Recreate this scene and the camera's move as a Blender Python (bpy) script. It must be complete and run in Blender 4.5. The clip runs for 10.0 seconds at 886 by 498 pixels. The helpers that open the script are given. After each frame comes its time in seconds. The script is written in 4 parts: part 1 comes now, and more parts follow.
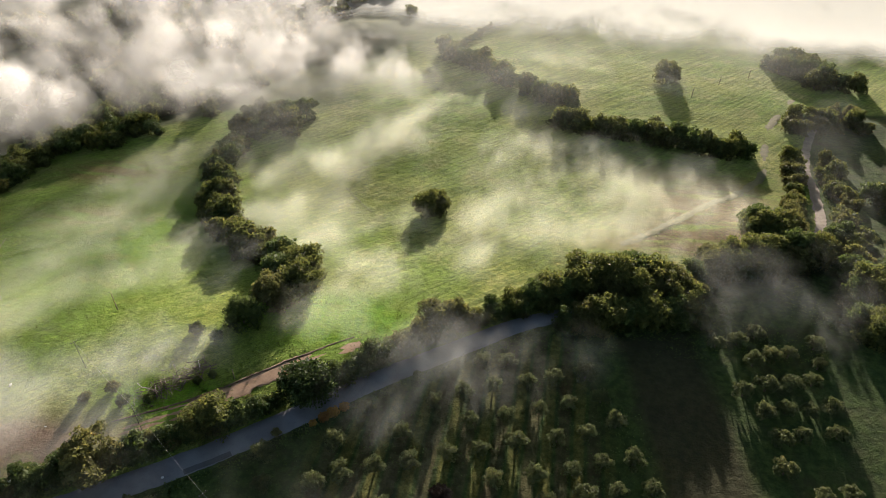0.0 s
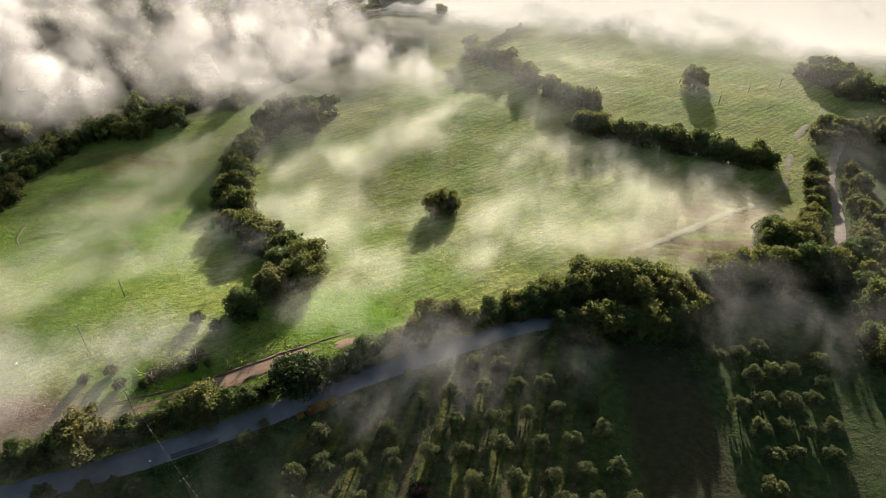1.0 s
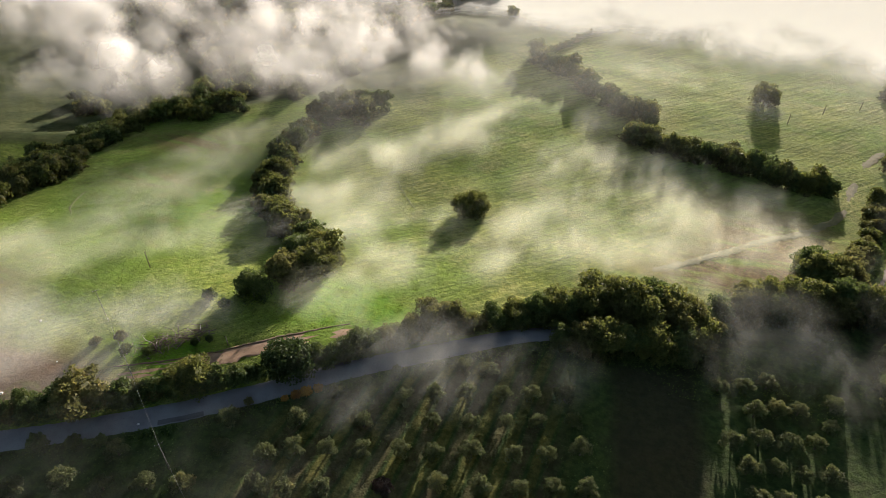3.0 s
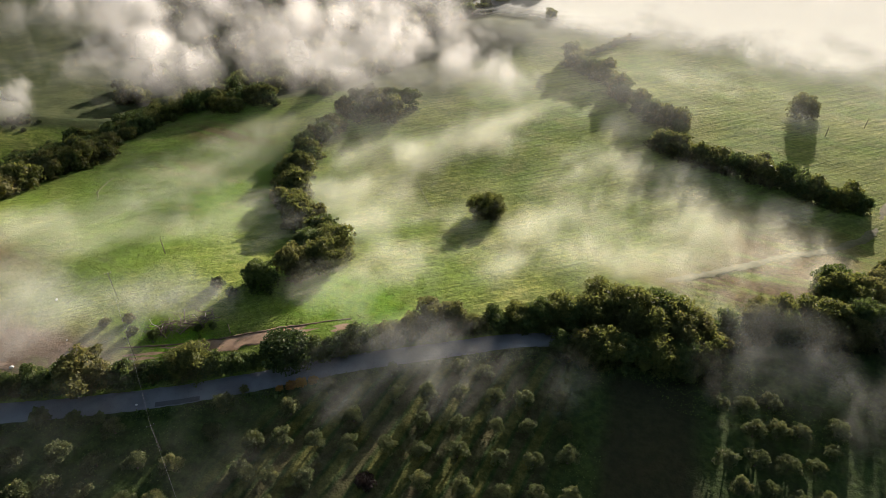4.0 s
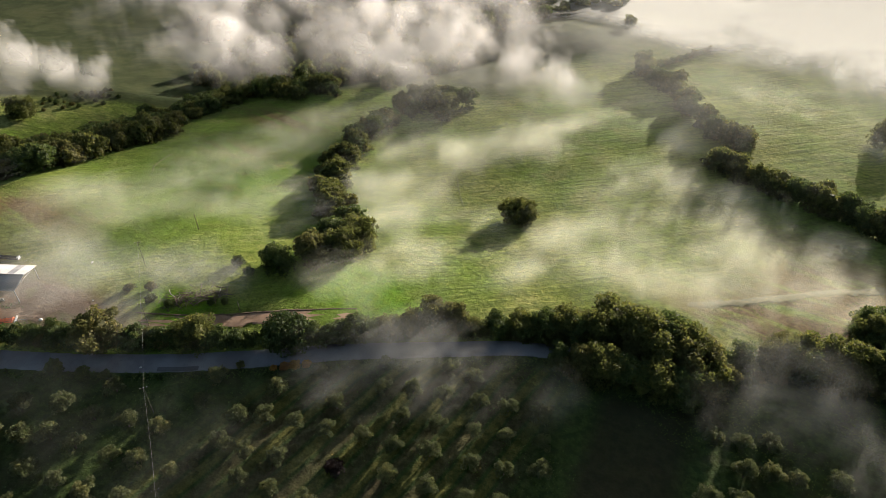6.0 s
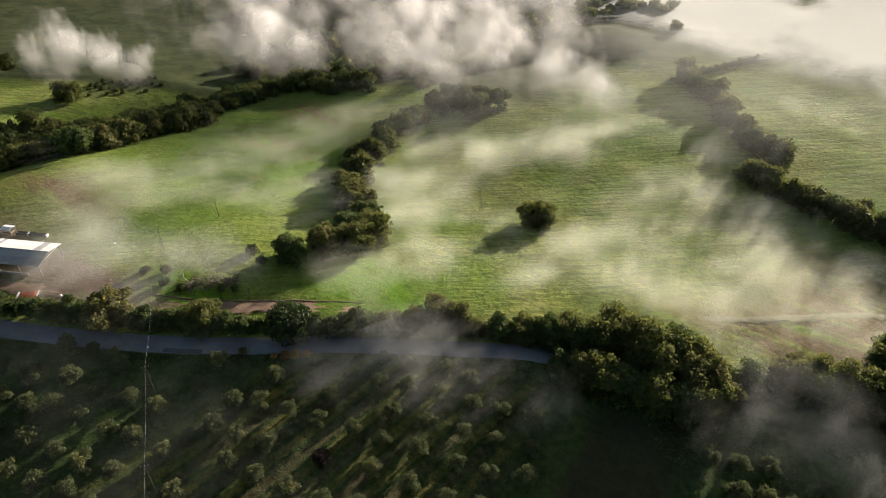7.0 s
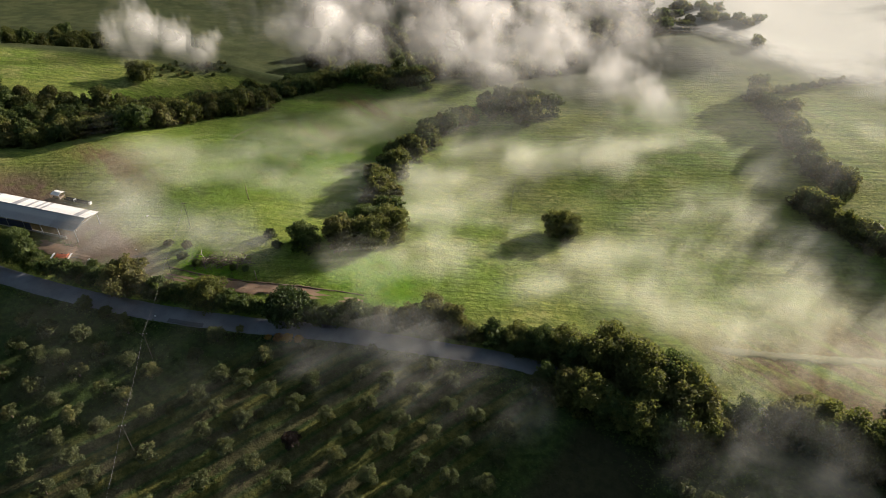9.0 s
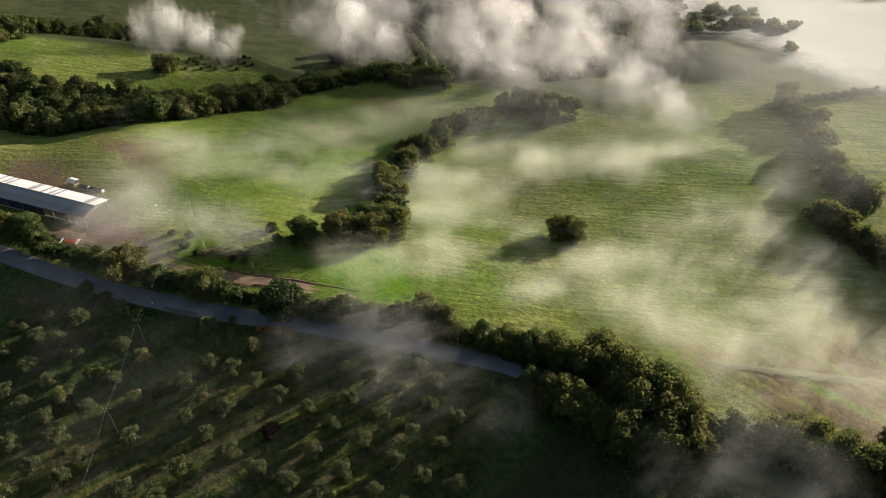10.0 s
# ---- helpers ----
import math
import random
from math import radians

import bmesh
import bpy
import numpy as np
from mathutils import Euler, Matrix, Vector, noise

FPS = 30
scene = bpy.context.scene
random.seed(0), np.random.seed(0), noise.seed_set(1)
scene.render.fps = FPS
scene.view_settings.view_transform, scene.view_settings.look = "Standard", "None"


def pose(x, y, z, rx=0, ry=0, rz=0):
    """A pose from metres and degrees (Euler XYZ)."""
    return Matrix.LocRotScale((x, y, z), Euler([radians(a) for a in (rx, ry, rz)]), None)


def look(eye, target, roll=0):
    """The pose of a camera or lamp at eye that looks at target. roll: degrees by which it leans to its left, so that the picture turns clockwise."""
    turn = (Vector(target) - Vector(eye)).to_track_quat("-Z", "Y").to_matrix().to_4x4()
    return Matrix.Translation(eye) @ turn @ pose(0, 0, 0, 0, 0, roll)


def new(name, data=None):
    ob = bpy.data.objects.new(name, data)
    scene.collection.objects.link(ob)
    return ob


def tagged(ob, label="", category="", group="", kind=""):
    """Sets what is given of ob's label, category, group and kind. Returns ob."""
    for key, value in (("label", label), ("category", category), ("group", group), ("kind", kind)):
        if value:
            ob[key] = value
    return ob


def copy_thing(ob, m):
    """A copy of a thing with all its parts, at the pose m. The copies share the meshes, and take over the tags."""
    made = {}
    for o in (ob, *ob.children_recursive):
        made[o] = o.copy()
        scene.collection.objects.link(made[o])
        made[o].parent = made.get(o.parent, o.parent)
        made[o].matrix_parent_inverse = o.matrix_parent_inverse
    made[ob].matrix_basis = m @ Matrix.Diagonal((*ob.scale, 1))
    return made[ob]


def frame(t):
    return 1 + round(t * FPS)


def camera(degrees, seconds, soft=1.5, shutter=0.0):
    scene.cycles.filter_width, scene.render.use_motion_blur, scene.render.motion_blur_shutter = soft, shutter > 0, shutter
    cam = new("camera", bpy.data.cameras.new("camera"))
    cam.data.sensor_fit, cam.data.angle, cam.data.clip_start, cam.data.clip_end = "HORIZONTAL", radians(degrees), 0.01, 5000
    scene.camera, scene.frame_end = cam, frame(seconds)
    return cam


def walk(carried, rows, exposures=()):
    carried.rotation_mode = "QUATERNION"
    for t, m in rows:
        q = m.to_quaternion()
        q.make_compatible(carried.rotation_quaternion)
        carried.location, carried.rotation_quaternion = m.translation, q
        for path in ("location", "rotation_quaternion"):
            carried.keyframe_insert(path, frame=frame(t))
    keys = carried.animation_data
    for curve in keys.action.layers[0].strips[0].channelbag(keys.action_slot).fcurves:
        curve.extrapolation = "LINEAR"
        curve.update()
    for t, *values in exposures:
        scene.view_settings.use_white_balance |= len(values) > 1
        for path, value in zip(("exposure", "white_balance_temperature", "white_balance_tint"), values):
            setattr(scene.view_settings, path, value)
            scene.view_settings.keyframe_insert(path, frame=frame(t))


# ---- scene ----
cam = camera(68.1, 10.0, soft=0.8)
METRES, EYE, TILT, LEAN, TURN = 100.0, 119.0, -37.0, 0.0, 0.0
ROWS = [
    (0.0, 0.0, 0.0, 0.0, 0.0, 0.0, -0.0),
    (0.5, 0.0459, -0.0021, 0.0022, 1.41, -0.06, -1.04),
    (1.0, 0.0928, -0.0026, 0.0047, 2.97, -0.14, -2.21),
    (1.5, 0.14, -0.0019, 0.0084, 4.62, -0.24, -3.43),
    (2.0, 0.1882, 0.0006, 0.0131, 6.34, -0.38, -4.68),
    (2.5, 0.2355, 0.0049, 0.0187, 8.04, -0.54, -5.93),
    (4.0, 0.3757, 0.028, 0.0394, 13.38, -1.3, -9.9),
    (4.5, 0.4212, 0.0372, 0.0495, 15.1, -1.62, -11.1),
    (5.0, 0.4665, 0.048, 0.0603, 16.93, -2.02, -12.36),
    (5.5, 0.5123, 0.0605, 0.0727, 18.85, -2.5, -13.71),
    (7.0, 0.6508, 0.1104, 0.1158, 25.14, -4.34, -17.87),
    (7.5, 0.696, 0.1303, 0.1335, 27.39, -5.08, -19.25),
    (8.0, 0.7403, 0.152, 0.152, 29.57, -5.84, -20.54),
    (8.5, 0.7832, 0.1753, 0.1721, 31.51, -6.55, -21.65),
    (9.0, 0.825, 0.2002, 0.1932, 33.13, -7.17, -22.52),
    (9.5, 0.8661, 0.2266, 0.215, 34.82, -7.86, -23.37),
    (10.0, 0.909, 0.2553, 0.2398, 36.66, -8.65, -24.31),
]
EXPOSURE = 1.55
# the pose of each row, in metres over the grove's ground
walk(cam, [(t, pose(0, 0, EYE, TILT, LEAN, TURN) @ pose(METRES * x, METRES * y, METRES * z, 90 + pitch, roll, yaw)) for t, x, y, z, yaw, pitch, roll in ROWS],
     exposures=[(0.0, EXPOSURE + 0.24, 6480, 14), (5.0, EXPOSURE + 0.09, 6480, 14), (10.0, EXPOSURE - 0.10, 6480, 14)])

# ---------------------------------------------------------------- world, sun
SUN_ELEVATION, SUN_AZIMUTH = 7.0, 9.0  # degrees; azimuth from +y towards +x
sun_to = Vector((math.sin(radians(SUN_AZIMUTH)) * math.cos(radians(SUN_ELEVATION)),
                 math.cos(radians(SUN_AZIMUTH)) * math.cos(radians(SUN_ELEVATION)),
                 math.sin(radians(SUN_ELEVATION))))
world = bpy.data.worlds.new("morning_sky")
scene.world = world
world.use_nodes = True
sky = world.node_tree.nodes.new("ShaderNodeTexSky")
sky.sky_type = "NISHITA"
sky.sun_disc = False
sky.sun_elevation = radians(SUN_ELEVATION)
sky.sun_rotation = radians(SUN_AZIMUTH)
sky.dust_density = 2.0
background = world.node_tree.nodes["Background"]
background.inputs["Strength"].default_value = 0.058
world.node_tree.links.new(sky.outputs[0], background.inputs["Color"])
sun_data = bpy.data.lights.new("sun", "SUN")
sun_data.energy = 4.4
sun_data.angle = radians(0.8)
sun_data.color = (1.0, 0.885, 0.765)
sun = new("sun", sun_data)
sun.matrix_world = look(sun_to * 600, (0, 0, 0))
scene.cycles.transparent_max_bounces = 80


# ---------------------------------------------------------------- materials
class Nodes:
    """A short way to write node trees."""

    def __init__(self, name):
        self.material = bpy.data.materials.new(name)
        self.material.use_nodes = True
        self.tree = self.material.node_tree
        self.tree.nodes.clear()

    def add(self, kind, settings=(), **inputs):
        node = self.tree.nodes.new("ShaderNode" + kind)
        for key, value in dict(settings).items():
            setattr(node, key, value)
        for key, value in inputs.items():
            key = key.replace("_", " ")
            socket = node.inputs[int(key[1:])] if key[0] == "i" and key[1:].isdigit() else node.inputs[key]
            self.set(socket, value)
        return node

    def set(self, socket, value):
        if isinstance(value, bpy.types.NodeSocket):
            self.tree.links.new(value, socket)
        elif isinstance(value, bpy.types.Node):
            self.tree.links.new(value.outputs[0], socket)
        else:
            socket.default_value = value

    def mix(self, factor, a, b, blend="MIX"):
        node = self.tree.nodes.new("ShaderNodeMix")
        node.data_type, node.blend_type = "RGBA", blend
        for socket, value in ((node.inputs[0], factor), (node.inputs[6], a), (node.inputs[7], b)):
            if isinstance(value, tuple) and len(value) == 3:
                value = (*value, 1)
            self.set(socket, value)
        return node.outputs[2]

    def math(self, operation, a, b=0.0, clamp=False):
        node = self.tree.nodes.new("ShaderNodeMath")
        node.operation, node.use_clamp = operation, clamp
        self.set(node.inputs[0], a)
        self.set(node.inputs[1], b)
        return node.outputs[0]

    def step(self, value, low, high):
        node = self.tree.nodes.new("ShaderNodeMapRange")
        node.interpolation_type = "SMOOTHSTEP"
        self.set(node.inputs["Value"], value)
        self.set(node.inputs["From Min"], low)
        self.set(node.inputs["From Max"], high)
        return node.outputs[0]

    def noise(self, scale, detail=4.0, rough=0.55, vector=None, distortion=0.0):
        node = self.add("TexNoise", Scale=scale, Detail=detail, Roughness=rough, Distortion=distortion)
        if vector is not None:
            self.set(node.inputs["Vector"], vector)
        return node.outputs[0]

    def place(self, scale=(1, 1, 1), turn=0.0):
        """World position, turned about z and scaled."""
        where = self.add("NewGeometry")
        mapped = self.add("Mapping", Vector=where.outputs["Position"])
        mapped.inputs["Rotation"].default_value = (0, 0, radians(turn))
        return self.add("VectorMath", {"operation": "MULTIPLY"}, i0=mapped.outputs[0], i1=scale).outputs[0]

    def mask(self, name):
        node = self.add("Attribute")
        node.attribute_name = name
        return node.outputs["Fac"]

    def finish(self, surface):
        out = self.tree.nodes.new("ShaderNodeOutputMaterial")
        self.set(out.inputs["Surface"], surface)
        return self.material

    def principled(self, color, roughness=0.8, bump=None, strength=0.4, distance=0.1, **more):
        node = self.add("BsdfPrincipled", Roughness=roughness, **more)
        if isinstance(color, tuple):
            color = (*color[:3], 1)
        self.set(node.inputs["Base Color"], color)
        if bump is not None:
            relief = self.add("Bump", Height=bump, Strength=strength, Distance=distance)
            self.set(node.inputs["Normal"], relief)
        return node.outputs[0]


def ground_material():
    n = Nodes("meadow_and_grove_soil")
    at = n.place()
    broad = n.noise(0.018, 5, 0.6, at)
    patch = n.noise(0.075, 5, 0.6, at)
    tuft = n.noise(0.55, 5, 0.65, at)
    grain = n.noise(2.6, 4, 0.7, at)
    drilled = n.noise(0.62, 4, 0.6, n.place((0.05, 1.0, 1.0), -41))
    streak = n.noise(0.16, 4, 0.6, n.place((0.25, 1.0, 1.0), 12))
    wild = n.math("SUBTRACT", 1.0, n.math("MAXIMUM", n.mask("grove"), n.math("MAXIMUM", n.mask("yard"), n.math("MAXIMUM", n.mask("dry"), n.mask("lush")))))
    # meadow: fresh green, yellower and drier in patches
    meadow = n.mix(n.step(broad, 0.36, 0.64), (0.150, 0.242, 0.030), (0.262, 0.296, 0.064))
    meadow = n.mix(n.step(patch, 0.45, 0.72), meadow, (0.290, 0.300, 0.098))
    meadow = n.mix(n.math("MULTIPLY", n.step(streak, 0.55, 0.74), 0.38), meadow, (0.150, 0.135, 0.060))
    meadow = n.mix(n.math("MULTIPLY", n.math("MULTIPLY", n.step(drilled, 0.42, 0.60), wild), 0.55), meadow, (0.085, 0.115, 0.024))
    meadow = n.mix(n.math("MULTIPLY", n.step(tuft, 0.42, 0.68), 0.7), meadow, (0.062, 0.105, 0.014))
    lush = n.mix(n.step(tuft, 0.35, 0.65), (0.085, 0.205, 0.010), (0.135, 0.245, 0.014))
    meadow = n.mix(n.math("MULTIPLY", n.mask("lush"), n.step(patch, 0.30, 0.50)), meadow, lush)
    # dry brown growth
    dry = n.mix(n.step(tuft, 0.35, 0.65), (0.118, 0.070, 0.034), (0.190, 0.135, 0.060))
    meadow = n.mix(n.math("MULTIPLY", n.mask("dry"), n.step(streak, 0.36, 0.56)), meadow, dry)
    # dark heath; on the far slopes this colour also stands for their shade
    heath_and_shade = n.mix(n.step(patch, 0.40, 0.60), (0.022, 0.033, 0.014), (0.050, 0.060, 0.024))
    meadow = n.mix(n.math("MULTIPLY", n.mask("heath_and_shade"), 0.9), meadow, heath_and_shade)
    # grove: mown weeds and dark soil
    grove = n.mix(n.step(tuft, 0.38, 0.62), (0.028, 0.050, 0.014), (0.056, 0.086, 0.022))
    grove = n.mix(n.math("MULTIPLY", n.step(patch, 0.48, 0.70), 0.7), grove, (0.056, 0.054, 0.026))
    # strips of weeds under the olive rows, sunlight painted in; bare brown earth between
    lanes = n.add("VectorMath", {"operation": "DOT_PRODUCT"}, i0=n.place(), i1=(2 * math.pi / 7.1, -0.2 * 2 * math.pi / 7.1, 0)).outputs["Value"]
    lanes = n.math("COSINE", n.math("ADD", n.math("ADD", lanes, 1.3 * 2 * math.pi / 7.1), n.math("MULTIPLY", patch, 1.4)))
    bare = n.mix(n.step(tuft, 0.35, 0.65), (0.092, 0.058, 0.034), (0.140, 0.092, 0.056))
    weeds = n.mix(n.step(tuft, 0.38, 0.62), (0.078, 0.080, 0.018), (0.150, 0.138, 0.036))
    grove = n.mix(n.math("MULTIPLY", n.mask("rows"), n.math("MULTIPLY", n.step(lanes, 0.1, -0.7), 0.45)), grove, bare)
    grove = n.mix(n.math("MULTIPLY", n.mask("rows"), n.math("MULTIPLY", n.step(lanes, 0.2, 0.8), 0.8)), grove, weeds)
    color = n.mix(n.mask("grove"), meadow, grove)
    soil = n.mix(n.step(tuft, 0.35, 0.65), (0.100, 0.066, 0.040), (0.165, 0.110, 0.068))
    # tilled strip: soil blackened, the big trees' shade put into its colour
    color = n.mix(n.math("MULTIPLY", n.mask("tilled_and_shade"), 0.85), color, n.mix(0.82, soil, (0.016, 0.018, 0.010)))
    yard = n.math("MULTIPLY", n.mask("yard"), n.step(patch, 0.22, 0.46))
    color = n.mix(yard, color, n.mix(n.step(grain, 0.3, 0.7), (0.195, 0.128, 0.086), (0.250, 0.165, 0.115)))
    color = n.mix(n.math("MULTIPLY", n.step(grain, 0.42, 0.70), 0.62), color, (0.03, 0.04, 0.012))
    height = n.math("ADD", n.math("MULTIPLY", tuft, 0.9), n.math("MULTIPLY", grain, 0.3))
    height = n.math("ADD", height, n.math("MULTIPLY", n.math("MULTIPLY", drilled, wild), 0.8))
    return n.finish(n.principled(color, 1.0, height, 1.0, 0.55, Specular_IOR_Level=0.1))


def leaf_material(name, dark, light, turned, share, through_amount=0.35):
    """Foliage: each cluster of leaves has its own tone, a share of them turned yellow; leaves let some light through."""
    n = Nodes(name)
    geo = n.add("NewGeometry")
    info = n.add("ObjectInfo")
    island = geo.outputs["Random Per Island"]
    mass = n.noise(0.55, 2, 0.5, geo.outputs["Position"])
    color = n.mix(n.math("ADD", n.math("MULTIPLY", island, 0.45), n.math("MULTIPLY", n.step(mass, 0.35, 0.65), 0.45)), dark, light)
    tone = n.math("ADD", n.noise(0.35, 3, 0.6, geo.outputs["Position"]), n.math("MULTIPLY", info.outputs["Random"], 0.25))
    color = n.mix(n.math("MULTIPLY", n.step(tone, 0.95 - share, 1.05 - share * 0.6), 0.85), color, turned)
    grain = n.noise(6.0, 3, 0.6, geo.outputs["Position"])
    color = n.mix(n.math("MULTIPLY", n.step(grain, 0.45, 0.75), 0.5), color, dark)
    front = n.principled(color, 0.7, grain, 0.4, 0.1, Specular_IOR_Level=0.3)
    back = n.add("BsdfTranslucent", Color=n.mix(0.35, color, light))
    return n.finish(n.add("MixShader", Fac=through_amount, i1=front, i2=back))


def plain(name, a, b, scale=2.0, roughness=0.8, bump=0.3, metal=0.0, distance=0.03, fine=12.0):
    """A surface whose colour wanders between a and b, with stains and fine grain."""
    n = Nodes(name)
    at = n.add("TexCoord").outputs["Object"]
    coarse = n.noise(scale, 5, 0.6, at)
    grain = n.noise(scale * fine, 4, 0.65, at)
    color = n.mix(n.step(coarse, 0.32, 0.68), a, b)
    color = n.mix(n.math("MULTIPLY", n.step(grain, 0.5, 0.8), 0.4), color, tuple(v * 0.55 for v in a))
    return n.finish(n.principled(color, roughness, n.math("ADD", coarse, n.math("MULTIPLY", grain, 0.5)), bump, distance, Metallic=metal))


def asphalt_material(name, tone=1.0):
    n = Nodes(name)
    at = n.place()
    worn = n.noise(0.12, 5, 0.6, at)
    crumbs = n.noise(5.0, 4, 0.7, at)
    color = n.mix(n.step(worn, 0.35, 0.65), tuple(v * tone for v in (0.115, 0.119, 0.130)), tuple(v * tone for v in (0.172, 0.177, 0.190)))
    color = n.mix(n.math("MULTIPLY", n.step(crumbs, 0.45, 0.75), 0.4), color, (0.12, 0.12, 0.125))
    return n.finish(n.principled(color, 0.92, crumbs, 0.3, 0.02))


def mist_material(name, size, stretch, turn, rise, erosion, bias, soft, tint, lean_to, curl, onward=0.5, heaped=0.0):
    """Droplets hanging in the air, drawn as veils one behind another: how much of each veil is there follows billows and wisps."""
    n = Nodes(name)
    at = n.place((1 / (size * stretch), 1 / size, rise / size), turn)
    body = n.mask("body")
    wisps = n.noise(1.0, 6, 0.66, at, 0.5)
    level = n.math("ADD", n.math("MULTIPLY", body, 1.6), n.math("MULTIPLY", n.math("SUBTRACT", wisps, 0.5), erosion))
    amount = n.math("MULTIPLY", n.step(level, bias, bias + soft), n.step(body, 0.0, 0.22))
    amount = n.math("MULTIPLY", amount, n.mask("thickness"), True)
    # droplets throw light every way: the veil is lit as a soft body that swells towards the sky and the sun
    curls = n.add("TexNoise", Scale=1.3, Detail=1.0, Roughness=0.5, Vector=at)
    around = n.add("VectorMath", {"operation": "SUBTRACT"}, i0=curls.outputs["Color"], i1=(0.5, 0.5, 0.5))
    swell = n.add("VectorMath", {"operation": "SCALE"}, i0=around.outputs[0])
    swell.inputs["Scale"].default_value = curl
    lean = n.add("VectorMath", {"operation": "ADD"}, i0=swell.outputs[0], i1=lean_to)
    if heaped:
        rounded = n.add("Attribute")
        rounded.attribute_name = "swell"
        outward = n.add("VectorMath", {"operation": "SCALE"}, i0=rounded.outputs["Vector"])
        outward.inputs["Scale"].default_value = heaped
        lean = n.add("VectorMath", {"operation": "ADD"}, i0=lean.outputs[0], i1=outward.outputs[0])
    facing = n.add("VectorMath", {"operation": "NORMALIZE"}, i0=lean.outputs[0])
    front = n.add("BsdfDiffuse", Color=(*tint, 1), Normal=facing.outputs[0])
    back = n.add("BsdfTranslucent", Color=(*tint, 1), Normal=facing.outputs[0])
    veil = n.add("MixShader", Fac=onward, i1=front, i2=back)
    clear = n.add("BsdfTransparent")
    return n.finish(n.add("MixShader", Fac=amount, i1=clear, i2=veil))


GROUND = ground_material()
ASPHALT = asphalt_material("worn_asphalt")
PATCHED = asphalt_material("fresh_asphalt", 0.45)
DIRT = plain("track_earth", (0.235, 0.150, 0.092), (0.330, 0.225, 0.145), 0.35, 0.95, 0.6, 0.0, 0.15)
LANE_EARTH = plain("lane_earth", (0.170, 0.140, 0.105), (0.245, 0.205, 0.155), 0.35, 0.95, 0.6, 0.0, 0.15)
TRODDEN = plain("trodden_grass", (0.105, 0.108, 0.042), (0.150, 0.138, 0.066), 0.4, 0.95, 0.6, 0.0, 0.15)
BANK = plain("bank_earth", (0.085, 0.055, 0.034), (0.145, 0.097, 0.062), 0.6, 0.95, 0.6, 0.0, 0.2)
DITCH = plain("ditch_earth", (0.095, 0.130, 0.028), (0.135, 0.155, 0.040), 0.4, 0.95, 0.6, 0.0, 0.2)
BARK = plain("bark", (0.075, 0.056, 0.040), (0.150, 0.118, 0.088), 3.0, 0.9, 0.8)
LEAF_OAK = leaf_material("oak_leaves", (0.044, 0.058, 0.015), (0.165, 0.182, 0.044), (0.235, 0.215, 0.050), 0.22, 0.50)
LEAF_GREEN = leaf_material("dense_leaves", (0.034, 0.058, 0.015), (0.125, 0.165, 0.040), (0.190, 0.190, 0.050), 0.15, 0.40)
LEAF_YELLOW = leaf_material("turning_leaves", (0.060, 0.066, 0.020), (0.180, 0.180, 0.054), (0.235, 0.200, 0.055), 0.22, 0.46)
LEAF_DARK = leaf_material("evergreen_leaves", (0.018, 0.036, 0.010), (0.066, 0.098, 0.024), (0.090, 0.110, 0.030), 0.08, 0.3)
LEAF_OLIVE = leaf_material("olive_leaves", (0.034, 0.046, 0.016), (0.135, 0.158, 0.056), (0.200, 0.190, 0.062), 0.26, 0.35)
LEAF_RUST = leaf_material("rusty_leaves", (0.160, 0.075, 0.018), (0.360, 0.190, 0.040), (0.420, 0.240, 0.040), 0.4)
LEAF_MAROON = leaf_material("maroon_leaves", (0.016, 0.010, 0.008), (0.044, 0.026, 0.018), (0.060, 0.040, 0.024), 0.1, 0.2)
ROOF_SHEET = plain("weathered_roof_sheet", (0.22, 0.23, 0.24), (0.33, 0.34, 0.34), 0.25, 0.5, 0.2, 0.35)
STEEL = plain("galvanised_steel", (0.32, 0.33, 0.34), (0.45, 0.46, 0.47), 1.5, 0.45, 0.2, 0.7)
BLUE_SHEET = plain("dark_blue_sheet", (0.018, 0.024, 0.060), (0.035, 0.045, 0.095), 0.5, 0.6, 0.2)
CREOSOTE = plain("creosoted_wood", (0.028, 0.024, 0.018), (0.055, 0.046, 0.034), 2.0, 0.9, 0.4)
WOOD = plain("weathered_wood", (0.16, 0.12, 0.085), (0.27, 0.215, 0.16), 2.0, 0.9, 0.5)
PALE_WOOD = plain("bleached_wood", (0.34, 0.30, 0.25), (0.50, 0.46, 0.40), 2.0, 0.9, 0.4)
CONCRETE = plain("pole_concrete", (0.36, 0.35, 0.32), (0.48, 0.46, 0.43), 1.0, 0.9, 0.3)
WHITE = plain("white_paint", (0.62, 0.62, 0.60), (0.78, 0.78, 0.75), 1.2, 0.55, 0.1)
ORANGE = plain("orange_paint", (0.60, 0.105, 0.020), (0.72, 0.15, 0.030), 1.5, 0.5, 0.1)
WIRE = plain("cable", (0.20, 0.20, 0.19), (0.27, 0.26, 0.25), 1.0, 0.8, 0.0, 0.0)
RUBBER = plain("rubber", (0.020, 0.020, 0.020), (0.035, 0.034, 0.032), 2.0, 0.9, 0.3)
MIST_WISP = mist_material("ground_mist", 13.0, 1.7, -74, 0.35, 4.0, -0.05, 2.6, (0.83, 0.86, 0.71), (0.12, 0.56, 0.80), 0.7, 0.45)
MIST_PUFF = mist_material("grove_mist", 12.0, 1.5, -76, 0.6, 4.4, -0.02, 2.6, (0.79, 0.82, 0.77), (0.10, 0.36, 0.90), 0.8, 0.5)
